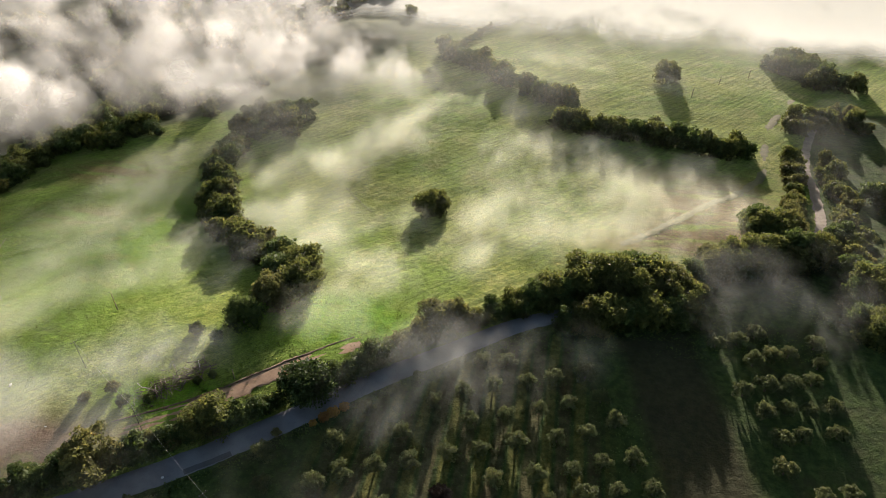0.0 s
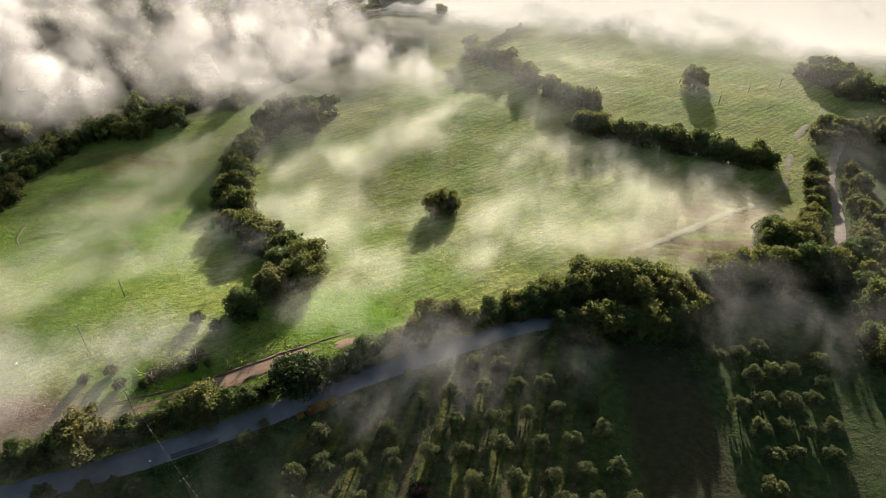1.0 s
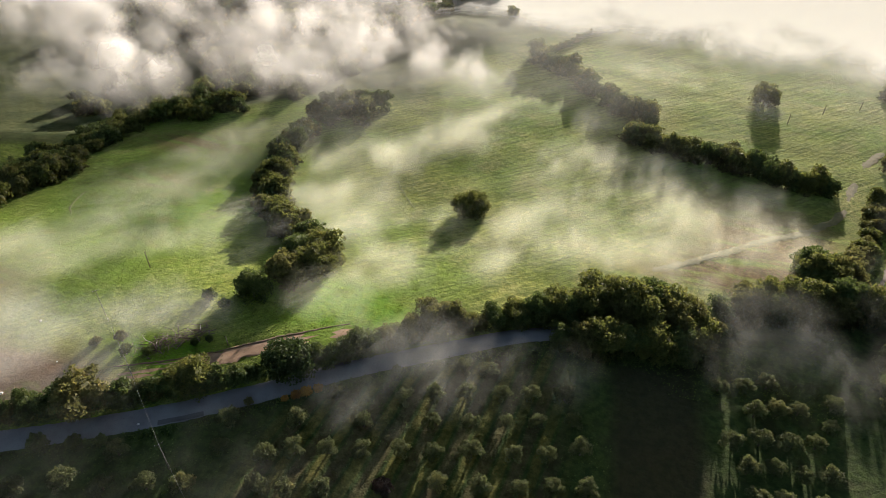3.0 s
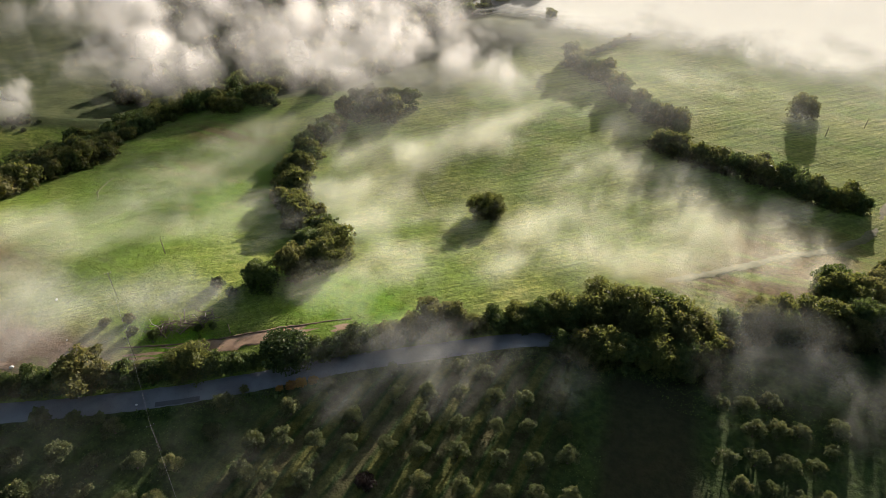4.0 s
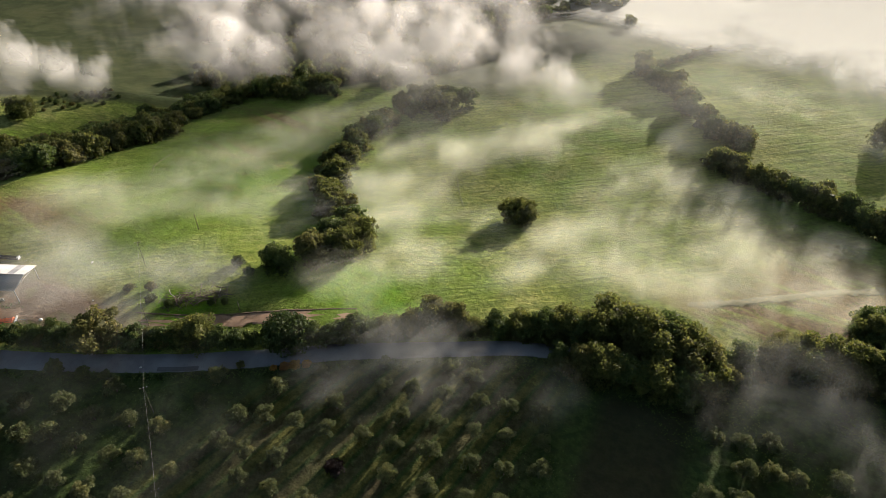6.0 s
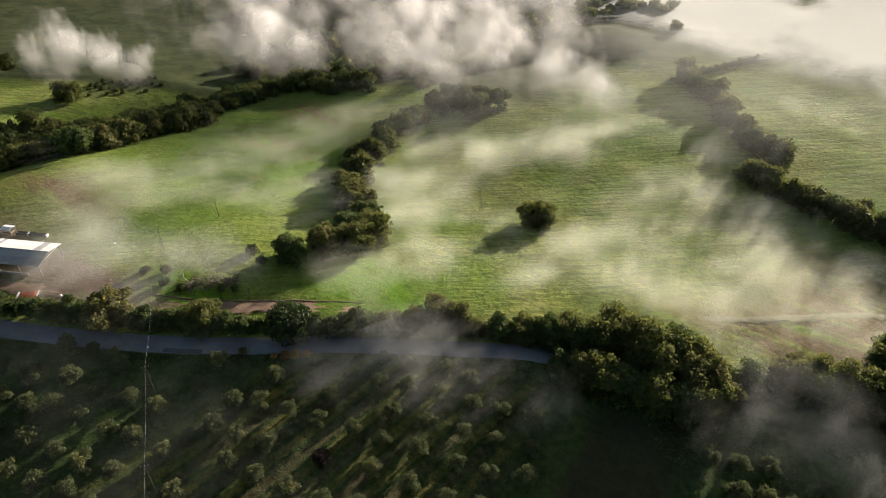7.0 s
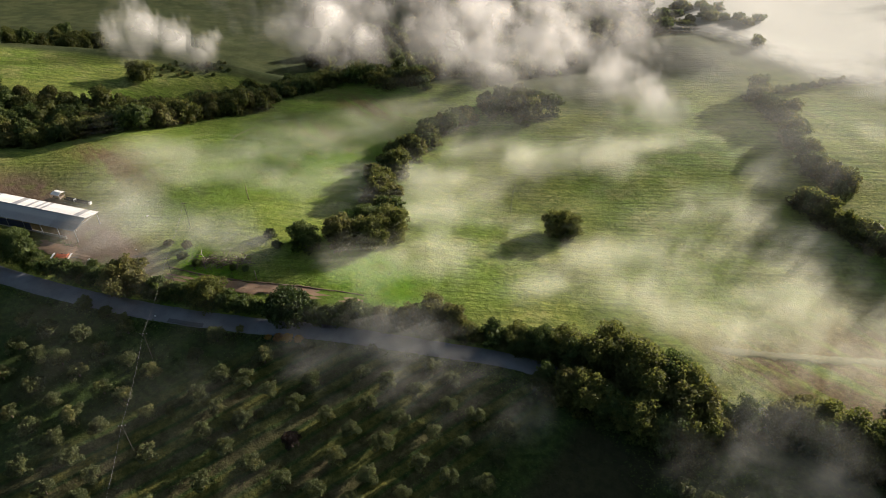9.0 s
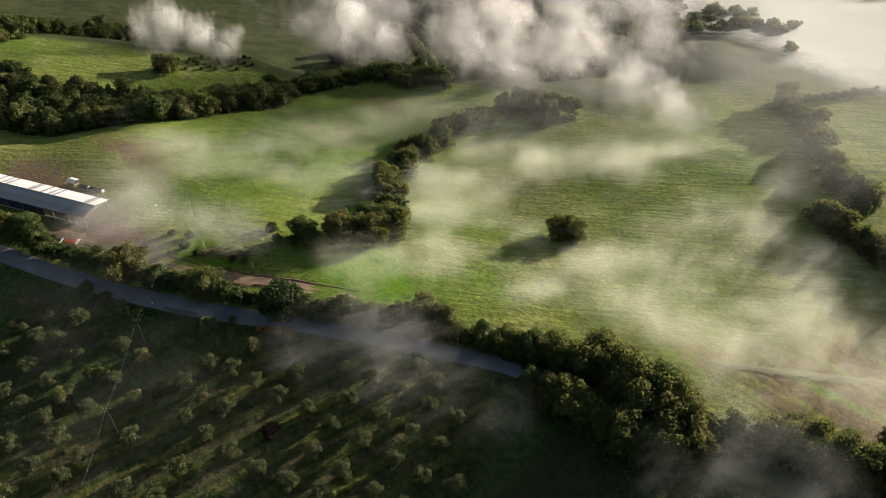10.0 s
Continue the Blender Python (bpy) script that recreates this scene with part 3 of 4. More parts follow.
OLIVES_MIDDLE = [(-20, 53), (-19, 70), (-17, 96), (-16, 64), (-14, 81), (-12, 72), (-9, 46), (-9, 65), (-9, 90), (-7, 83), (-6, 57), (-3, 50), (-2, 66), (-2, 99), (1, 85), (5, 102), (6, 94),
                 (6, 68), (8, 86), (10, 112), (10, 79), (12, 104), (13, 71), (14, 96), (16, 88), (16, 113), (19, 80), (20, 74), (20, 106), (22, 98), (25, 90), (27, 108), (27, 82)]
OLIVES_EAST = [(74, 84), (90, 94), (93, 102), (96, 116), (90, 120), (78, 124), (29, 100), (29, 76), (32, 92), (34, 84), (35, 109), (36, 77), (37, 102), (39, 95), (41, 85), (43, 78), (71, 130), (72, 123), (73, 106), (75, 99), (76, 92), (79, 116), (79, 78),
               (79, 108), (81, 101), (82, 93), (84, 127), (85, 118), (85, 78), (86, 109), (87, 101), (92, 110), (98, 123), (-70, 49), (-70, 57), (-78, 54), (-64, 43)]
for x, y in OLIVES_WEST + OLIVES_MIDDLE + OLIVES_EAST:
    rng = random.Random(x * 91 + y)
    plant("olive_tree", x + rng.uniform(-0.3, 0.3), y + rng.uniform(-0.3, 0.3), rng.uniform(0.82, 1.08), rng.uniform(0.95, 1.1), group="olive trees of the grove")

# the row of trees that runs from the track up through the meadow
for x, y, kind, size in [(-62.5, 120.5, "shrub", 1.1), (-52, 125.5, "ash_tree", 1.0), (-46, 134.5, "elm_tree", 1.2), (-41, 143, "oak_tree", 1.15), (-41.5, 151.5, "oak_tree", 1.2), (-48, 147, "ash_tree", 1.05), (-57, 118.5, "shrub", 0.9)]:
    plant(kind, x, y, size, group="trees of the meadow row")
hedgerow([(-47, 156), (-58, 166), (-72, 180), (-82, 203), (-88, 224), (-91, 243), (-92.5, 262)], 3.4, ["hedge_oak", "hedge_ash", "hedge_oak", "hedge_elm"], 3.6, 0.85, 1.2, "trees of the meadow row", 4)
thicket([(-100, 268), (-70, 276), (-66, 300), (-98, 300)], 12, ["hedge_oak", "hedge_ash"], 0.9, 1.25, "trees of the meadow row", 7)
# the hedgerow at the meadow's far side
hedgerow([(2, 402), (8, 388), (22, 376), (33, 352), (46, 330), (58, 318), (67, 314)], 4.6, ["hedge_oak", "hedge_ash"], 4.5, 1.0, 1.35, "hedgerow trees", 9)
hedgerow([(56, 286), (66, 280), (80, 275), (94, 272), (104, 264), (114, 256), (124, 252.5), (134, 253)], 4.2, ["hedge_ash", "hedge_oak"], 3.2, 1.0, 1.4, "hedgerow trees", 10)
hedgerow([(67, 314), (62, 300), (56, 286)], 5.0, ["hedge_ash", "hedge_elm"], 3, 0.8, 1.0, "hedgerow trees", 11)
hedgerow([(5, 401), (14, 415), (29, 446), (52, 479)], 2.6, ["hedge_oak", "hedge_ash"], 0.7, 0.30, 0.48, "hedgerow trees", 12)
# lone trees
plant("oak_tree", 124.5, 349, 1.4, 0.9, label="lone dark oak standing on the far meadow")
plant("oak_tree", -5.5, 198.5, 0.95, 1.1, label="lone oak half veiled by mist in the meadow")
plant("oak_tree", -1.4, 200.5, 0.85, 1.0, label="lone oak half veiled by mist in the meadow", variant=2)
# the wood on the far left slope
thicket([(-188, 97), (-170, 148), (-186, 200), (-216, 118)], 56, ["hedge_oak", "hedge_elm", "hedge_ash", "hedge_oak"], 0.85, 1.25, "trees of the wood", 21, 5.2)
thicket([(-170, 150), (-168, 175), (-184, 212), (-202, 184)], 24, ["hedge_oak", "hedge_elm", "hedge_ash"], 0.85, 1.2, "trees of the wood", 22, 5.2)
thicket([(-170, 178), (-172, 246), (-196, 252), (-196, 194)], 36, ["hedge_ash", "hedge_oak"], 0.8, 1.15, "trees of the wood", 23, 5.0)
thicket([(-235, 60), (-186, 99), (-212, 120), (-270, 100)], 40, ["hedge_oak", "hedge_elm", "hedge_ash"], 0.85, 1.2, "trees of the wood", 24, 5.5)
thicket([(-184, 100), (-167, 136), (-165, 202), (-194, 196)], 44, ["hedge_oak", "hedge_elm", "hedge_ash", "hedge_oak"], 0.95, 1.3, "trees of the wood", 28, 5.0)
thicket([(-240, 182), (-222, 178), (-214, 214), (-232, 222)], 30, ["shrub", "dry_shrub"], 0.4, 0.85, "heath shrubs", 29, 2.6)
thicket([(-166, 242), (-130, 272), (-150, 298), (-192, 262)], 24, ["hedge_ash", "hedge_oak"], 0.9, 1.2, "trees of the wood", 27, 5.5)
plant("oak_tree", -224, 170, 1.15, label="oak standing above the wood")
thicket([(-322, 112), (-300, 122), (-332, 204), (-360, 196)], 30, ["hedge_oak", "hedge_ash"], 0.9, 1.2, "far trees", 25, 6)
# the wood on the right
thicket([(190, 378), (205, 382), (222, 330), (200, 338)], 26, ["hedge_oak", "hedge_ash"], 1.0, 1.35, "trees of the wood", 31)
thicket([(158, 276), (196, 276), (200, 296), (166, 292)], 22, ["hedge_oak", "hedge_elm"], 0.8, 1.1, "trees of the wood", 32)
hedgerow([(146, 246), (138, 222), (130, 206), (124, 192)], 5.5, ["hedge_oak", "hedge_elm"], 2, 0.7, 0.95, "lane trees", 33)
hedgerow([(160, 240), (152, 214), (143, 190), (136, 176), (128, 160)], 6, ["hedge_elm", "hedge_oak"], 2.5, 0.7, 1.0, "lane trees", 34)
thicket([(106, 175), (116, 177), (124, 190), (108, 188)], 7, ["oak_tree", "elm_tree", "ash_tree"], 0.95, 1.2, "lane trees", 35, 5.0)
for x, y, kind, size in [(83.5, 158, "elm_tree", 1.1), (90, 161.5, "oak_tree", 1.1), (85, 168.5, "elm_tree", 0.6), (100, 163, "oak_tree", 1.2), (112, 166, "ash_tree", 1.2), (101, 157, "elm_tree", 1.0), (110, 160, "elm_tree", 1.0), (117, 163, "elm_tree", 1.0), (92, 156, "ash_tree", 0.95), (77.5, 147, "shrub", 1.2), (80, 150, "dry_shrub", 1.2),
                         (85, 154, "elm_tree", 0.8), (88, 158, "ash_tree", 0.95), (96, 157, "oak_tree", 0.95), (98, 163, "ash_tree", 1.0), (105, 163, "oak_tree", 1.05), (120, 167, "oak_tree", 1.1), (130, 175, "ash_tree", 1.0)]:
    plant(kind, x, y, size, group="lane trees")
thicket([(112, 124), (140, 128), (150, 158), (122, 158)], 22, ["ash_tree", "oak_tree"], 0.8, 1.1, "trees of the wood", 37)
thicket([(150, 150), (190, 160), (200, 220), (160, 210)], 26, ["hedge_oak", "hedge_ash"], 0.9, 1.2, "trees of the wood", 36)
# trees and bushes between the road and the track
for x, y, kind, size in [(-104.5, 66.5, "ash_tree", 0.8), (-110, 66, "ash_tree", 0.95), (-115, 63, "oak_tree", 0.95), (-122, 60, "oak_tree", 0.9), (-130, 57, "ash_tree", 0.9), (-94, 69, "shrub", 1.5), (-90, 70.8, "shrub", 1.6), (-86.5, 73, "ash_tree", 0.5),
                         (-82, 75.5, "ash_tree", 0.6), (-76.5, 77, "ash_tree", 0.68), (-70, 79, "elm_tree", 1.25), (-63.5, 83, "shrub", 1.9), (-60.5, 84.5, "elm_tree", 0.5),
                         (-58.5, 86, "shrub", 1.6), (-55, 87.5, "ash_tree", 0.5), (-50.5, 90, "oak_tree", 0.98), (-45.5, 92.5, "shrub", 1.9), (-41, 95, "shrub", 1.6), (-37.3, 97, "shrub", 1.2),
                         (-31, 101.5, "round_bush", 1.55), (-25, 105, "ash_tree", 0.62), (-27.6, 103.4, "shrub", 1.9), (-22.4, 106.4, "shrub", 1.7), (-20.5, 108.5, "ash_tree", 0.68), (-16, 112.5, "ash_tree", 0.76), (-11, 117, "elm_tree", 0.72), (-5.5, 121, "elm_tree", 0.85), (-2, 125, "elm_tree", 1.05), (3, 128, "elm_tree", 0.92),
                         (8.5, 129, "oak_tree", 0.62), (14, 132.5, "ash_tree", 0.72), (20, 135.5, "oak_tree", 0.8), (25, 139, "ash_tree", 0.92), (31, 142, "oak_tree", 1.0), (-13.5, 113, "ash_tree", 0.6), (-8.5, 117, "oak_tree", 0.6), (0.5, 122.5, "ash_tree", 0.62), (5.5, 127, "ash_tree", 0.42), (11, 129.5, "elm_tree", 0.45), (16.5, 132, "oak_tree", 0.45), (22, 135.5, "ash_tree", 0.8), (28, 138.5, "oak_tree", 0.85), (34, 139.5, "ash_tree", 0.9)]:
    plant(kind, x, y, size, group="roadside trees")
for x, y, dx, dy in along([(-100, 66.5), (-86, 71.5), (-70, 78), (-53, 87), (-38, 96)], 3.4):
    rng = random.Random(int(x * 13))
    plant(rng.choice(["shrub", "shrub", "dry_shrub"]), x + rng.uniform(-0.6, 0.6), y + rng.uniform(-0.6, 0.9), rng.uniform(1.05, 1.5), group="roadside shrubs")
for x, y, kind, size in [(36.5, 142.5, "oak_tree", 1.05), (38, 128.8, "elm_tree", 0.85), (42.5, 147, "oak_tree", 1.2), (44, 130.2, "oak_tree", 0.95), (49, 148, "oak_tree", 1.3), (50, 141, "elm_tree", 1.1), (55.5, 150, "ash_tree", 1.15),
                         (56, 142, "oak_tree", 1.15), (61.5, 148, "oak_tree", 1.15), (62.5, 142.5, "elm_tree", 1.15), (67.5, 146.5, "elm_tree", 1.1), (33, 129.3, "ash_tree", 0.62), (50, 130.8, "ash_tree", 0.9), (56.5, 131.8, "oak_tree", 0.95), (63, 133, "ash_tree", 0.85), (67.5, 137.5, "oak_tree", 0.9), (71.5, 143, "elm_tree", 0.8), (69, 147.5, "ash_tree", 0.75), (76, 152.5, "ash_tree", 0.8)]:
    plant(kind, x, y, size * 1.12, group="big trees over the road")


# woods in the misty valley beyond
thicket([(-250, 285), (-110, 296), (-100, 400), (-260, 400)], 80, ["hedge_ash", "hedge_oak"], 0.9, 1.3, "far trees", 41, 7)
thicket([(-320, 410), (-90, 420), (-70, 480), (-330, 490)], 80, ["hedge_ash", "hedge_oak"], 0.9, 1.4, "far trees", 42, 7)
thicket([(-260, 480), (-60, 470), (-30, 520), (-260, 580)], 75, ["hedge_ash", "hedge_oak"], 0.9, 1.4, "far trees", 43, 8)
plant("hedge_oak", -22, 470, 1.1, group="far trees")
# undergrowth along the verge and the track
for x, y, kind, size in [(-26.6, 93.8, "rusty_bush", 1.2), (-24.5, 95.4, "rusty_bush", 1.3), (-22.4, 97, "rusty_bush", 1.1), (-28.6, 92.4, "rusty_bush", 0.8), (-73, 67.5, "shrub", 1.2), (-12, 102.5, "shrub", 0.7), (-61, 71.5, "shrub", 0.8), (-66, 69.5, "shrub", 1.0),
                         (-36, 89.2, "dry_shrub", 0.7), (-47, 92, "dry_shrub", 0.8), (-44, 98.5, "dry_shrub", 0.6), (-71, 96, "shrub", 0.9), (-66, 97, "shrub", 0.7), (-75, 100, "dry_shrub", 1.0), (-80, 97, "dry_shrub", 0.9),
                         (-57, 103, "shrub", 0.6), (-54, 105, "shrub", 0.6), (-13.5, 69, "dry_shrub", 0.9), (-27, 63, "dry_shrub", 0.7), (-11, 76, "dry_shrub", 0.6), (8, 127.5, "shrub", 1.0), (-6, 107.5, "shrub", 0.7), (-0.6, 76, "maroon_bush", 1.0)]:
    plant(kind, x, y, size, group="undergrowth")


# ---------------------------------------------------------------- the farmyard
def corrugated(long, wide, waves=3, deep=0.09):
    """A roof sheet: long in y, its ribs running along y."""
    verts, faces, n = [], [], waves * 2
    for i in range(n + 1):
        x, z = wide * (i / n - 0.5), deep * (i % 2)
        verts += [(x, -long / 2, z), (x, long / 2, z)]
    faces = [(2 * i, 2 * i + 2, 2 * i + 3, 2 * i + 1) for i in range(n)]
    return verts, faces


def barn():
    root = new("barn")
    root.matrix_basis = pose(-103.9, 85.2, height_at(-103.9, 85.2), 0, 0, 202.8)  # local +x runs along the ridge, away from the open gable
    long, half, eave, ridge = 52.0, 5.1, 4.4, 5.5
    slope = math.atan2(ridge - eave, half)
    reach = half / math.cos(slope) + 0.35
    v, f = corrugated(reach, 1.06)
    # sheet tones hold the light: dark for the shaded slope, pale for the sunny one
    tones = [ROOF_SHEET, plain("shaded_roof_sheet", (0.27, 0.28, 0.29), (0.36, 0.37, 0.375), 0.3, 0.7, 0.2, 0.1), plain("sunlit_roof_sheet", (0.55, 0.55, 0.53), (0.68, 0.68, 0.66), 0.3, 0.5, 0.15, 0.3)]
    sheets = [mesh("roof_sheet", v, f, m) for m in tones]
    roof = part("roof", tubes("roof", [([(0, 0, ridge + 0.12), (long, 0, ridge + 0.12)], [0.16, 0.16])], STEEL), root, "long weathered sheet-metal gable roof")
    rng = random.Random(8)
    for side in (-1, 1):
        for i in range(50):
            if side == 1:  # shade painted in: darker sheets on the slope towards the road
                data = sheets[0] if i < 9 else sheets[1]
            else:
                data = sheets[2] if rng.random() < 0.6 else sheets[0]
            sheet = part("roof_sheet", data, roof)
            mid = Vector((0.5 + i * 1.04, side * reach / 2 * math.cos(slope), ridge - reach / 2 * math.sin(slope) + 0.05 + 0.012 * (i % 2)))
            sheet.matrix_basis = Matrix.Translation(mid) @ pose(0, 0, 0, -side * math.degrees(slope), rng.uniform(-0.3, 0.3), 0)
    bm = bmesh.new()
    box(bm, (0.22, 0.22, eave), pose(0, 0, eave / 2), 0.02)
    post = from_bm("post", bm, STEEL)
    beam = tubes("rafter", [([(0, -half, eave - 0.1), (0, 0, ridge - 0.12), (0, half, eave - 0.1)], [0.12, 0.12, 0.12]), ([(0, -half, eave - 0.15), (0, half, eave - 0.15)], [0.08, 0.08])], STEEL, 4)
    for i in range(9):
        for side in (-1, 1):
            part("post", post, root).matrix_basis = pose(0.6 + i * 6.3, side * (half - 0.3), 0)
        part("rafter", beam, root).matrix_basis = pose(0.6 + i * 6.3, 0, 0)
    bm = bmesh.new()
    box(bm, (34, 0.10, 2.6), pose(long - 18.0, half - 0.25, 2.2), 0.02)
    part("side_wall", from_bm("side_wall", bm, BLUE_SHEET), root, "dark blue sheet-metal side wall")
    bm = bmesh.new()
    box(bm, (46, 0.25, 0.9), pose(28, half - 0.6, 0.45), 0.03)
    part("kerb_wall", from_bm("kerb_wall", bm, CONCRETE), root, "low concrete wall")
    bm = bmesh.new()
    box(bm, (46, 0.25, 0.7), pose(28, 0.4, 0.35), 0.03)
    part("feed_kerb", from_bm("feed_kerb", bm, CONCRETE), root, "low concrete feeding kerb")
    return tagged(root, "long open-sided cattle barn with sheet-metal gable roof", "barn")


def shelter():
    root = new("feed_shelter")
    root.matrix_basis = pose(-131.5, 88.6, height_at(-131.5, 88.6), 0, 0, 20)
    bm = bmesh.new()
    box(bm, (3.4, 1.5, 0.08), pose(0, -0.68, 1.92, 14), 0.02)
    box(bm, (3.4, 1.5, 0.08), pose(0, 0.68, 1.92, -14), 0.02)
    part("roof", from_bm("roof", bm, WHITE), root, "white painted gable roof")
    bm = bmesh.new()
    box(bm, (0.1, 0.1, 1.8), pose(0, 0, 0.9), 0.01)
    leg = from_bm("leg", bm, STEEL)
    for x in (-1.5, 1.5):
        for y in (-1.1, 1.1):
            part("leg", leg, root).matrix_basis = pose(x, y, 0)
    bm = bmesh.new()
    box(bm, (2.8, 1.8, 0.7), pose(0, 0, 0.5), 0.05)
    part("crib", from_bm("crib", bm, WOOD), root, "dark wooden feed crib")
    return tagged(root, "small white-roofed cattle feeder standing in the yard", "feeder")


def trough():
    # low wall built near-black so that it carries the feeder's cast shadow too
    root = new("feed_trough")
    root.matrix_basis = pose(-124.2, 91.3, height_at(-124.2, 91.3), 0, 0, 22)
    bm = bmesh.new()
    box(bm, (10, 1.0, 0.12), pose(0, 0, 0.16), 0.02)
    for y in (-0.48, 0.48):
        box(bm, (10, 0.12, 0.75), pose(0, y, 0.40), 0.02)
    part("tub", from_bm("tub", bm, RUBBER), root, "low wall blackened to stand for the feeder's shadow")
    for x in (-1.0, 5.05):
        bm = bmesh.new()
        box(bm, (0.45, 1.1, 0.9), pose(x, 0, 0.46), 0.04)
        part("end_block", from_bm("end_block", bm, WHITE), root, "white end block")
    return tagged(root, "long low wall with white end blocks, black as the feeder's shadow", "trough")


def hay_rake():
    root = new("farm_rake")
    root.matrix_basis = pose(-98.4, 73.6, height_at(-98.4, 73.6), 0, 0, 38)
    bars = [([(-1.9, y, 0.75), (1.9, y, 0.75)], [0.16, 0.16]) for y in (-0.7, 0.0, 0.7)]
    bars += [([(x, -1.1, 0.85), (x, 1.1, 0.85)], [0.13, 0.13]) for x in (-1.6, 0.0, 1.6)]
    part("frame", tubes("frame", bars, ORANGE, 4), root, "orange painted steel frame")
    bm = bmesh.new()
    box(bm, (3.4, 1.1, 0.10), pose(0, 0.1, 1.0, 8), 0.03)
    part("hood", from_bm("hood", bm, ORANGE), root, "orange sheet hood")
    wheel = tubes("tyre", [([(0, -0.12, 0), (0, 0.12, 0)], [0.42, 0.42])], RUBBER, 14)
    hub = tubes("hub", [([(0, -0.14, 0), (0, 0.14, 0)], [0.18, 0.18])], STEEL, 10)
    for y in (-1.3, 1.3):
        made = part("wheel", wheel, root)
        made.matrix_basis = pose(-0.5, y, 0.42)
        part("hub", hub, made)
    for x in (-2.6, 2.5):
        bm = bmesh.new()
        box(bm, (0.5, 2.4, 0.06), pose(x, 0.1, 0.9, 6, 12), 0.02)
        part("side_panel", from_bm("side_panel", bm, WHITE), root, "white side panel")
    bm = bmesh.new()
    box(bm, (2.4, 0.14, 0.14), pose(3.4, 0, 0.5), 0.02)
    part("drawbar", from_bm("drawbar", bm, STEEL), root)
    return tagged(root, "orange and white farm implement parked on the earth yard", "farm machine")


def sack(x, y, turn, size=1.0):
    v, f = ORB
    rng = np.random.default_rng(int(abs(x * 7)))
    body = v * np.array([0.75, 0.55, 0.42]) * (1 + 0.06 * rng.normal(size=(len(v), 1))) * size + np.array([0, 0, 0.36 * size])
    root = new("feed_bag", mesh("feed_bag", body, f, WHITE, True))
    root.matrix_basis = pose(x, y, height_at(x, y), 0, 0, turn)
    return tagged(root, "bulging white feed bag lying in the farmyard", "bag", "feed bags")


def brush_pile(x, y, long, wide, turn):
    rng = np.random.default_rng(5)
    root = new("brush_pile")
    root.matrix_basis = pose(x, y, height_at(x, y), 0, 0, turn)
    for shade, count, name in ((BARK, 190, "branches"), (WOOD, 16, "grey_branches"), (PALE_WOOD, 5, "bleached_branches")):
        lines = []
        for _ in range(count):
            c = np.array([rng.uniform(-long, long), rng.normal() * wide * 0.5, 0.0])
            c[2] = max(0.1, 1.3 * (1 - (c[0] / long) ** 2) * rng.random())
            a, up, size = rng.uniform(0, 6.3), rng.uniform(-0.1, 0.6), rng.uniform(0.8, 2.2)
            d = np.array([math.cos(a), math.sin(a), up]) * size
            mid = c + rng.normal(size=3) * 0.2
            low = c - d
            low[2] = max(low[2], 0.02)
            r = rng.uniform(0.04, 0.12)
            lines.append(([low, mid, c + d], [r, r * 0.8, r * 0.3]))
        tagged(part(name, tubes(name, lines, shade, 5), root), kind="stuff")
    return tagged(root, "heap of grey dead branches beside the earth track", "branch heap")


def power_pole(x, y, high=8.6, turn=0.0):
    root = new("power_pole")
    root.matrix_basis = pose(x, y, height_at(x, y), 0, 0, turn)
    part("pole", tubes("pole", [([(0, 0, -0.5), (0, 0, high)], [0.075, 0.05])], CREOSOTE, 8), root)
    bm = bmesh.new()
    box(bm, (1.6, 0.09, 0.09), pose(0, 0, high - 0.25), 0.01)
    arm = part("crossarm", from_bm("crossarm", bm, CREOSOTE), root, "weathered crossarm")
    pin = tubes("insulator", [([(0, 0, 0.05), (0, 0, 0.16), (0, 0, 0.30)], [0.05, 0.06, 0.03])], CONCRETE, 8)
    for dx in (-0.7, 0.0, 0.7):
        part("insulator", pin, arm, "white insulator").matrix_basis = pose(dx, 0, high - 0.2)
    return tagged(root, "slim dark wooden power pole with a short crossarm", "power pole", "power poles")


def field_post(x, y, high, label, group, lean=0.0):
    root = new("field_post", tubes("field_post", [([(0, 0, -0.3), (0, 0, high)], [0.13, 0.09])], WOOD, 7))
    root.matrix_basis = pose(x, y, height_at(x, y), lean, lean * 0.6, 0)
    return tagged(root, label, "post", group)


barn()
shelter()
trough()
hay_rake()
for x, y, turn, size in [(-91.3, 78.1, 20, 1.3), (-85.9, 76.1, 70, 1.3), (-99.1, 101.2, 100, 1.0), (-85.2, 89.3, 10, 0.9), (-56.4, 77.6, 30, 0.7)]:
    sack(x, y, turn, size * 0.6)
brush_pile(-62.5, 102.0, 9.5, 3.2, 42)
POLES = [(15.5, 17.5), (-4.3, 34.8), (-24.3, 52.1), (-44.2, 69.2), (-64.2, 88.4), (-84.5, 107.0)]
for x, y in POLES:
    power_pole(x, y, turn=48)
across = Vector((0.67, 0.74, 0)) * 0.8
for a, b in zip(POLES, POLES[1:]):
    p, q = (Vector((*xy, height_at(*xy) + 8.75)) for xy in (a, b))
    for off in (0,):
        points = [p.lerp(q, i / 12) + across * off + Vector((0, 0, -0.9 * (1 - (i / 6 - 1) ** 2))) for i in range(13)]
        tagged(new("power_cable", tubes("power_cable", [(points, [0.014] * 13)], WIRE, 4)), "thin grey power cable strung between the poles", "cable", "power cables")
for x, y, high in [(131.5, 325.4, 5.5), (152, 343, 5.0), (172.5, 354, 5.0)]:
    field_post(x, y, high, "tall weathered post on the far meadow", "meadow posts", 2.0)
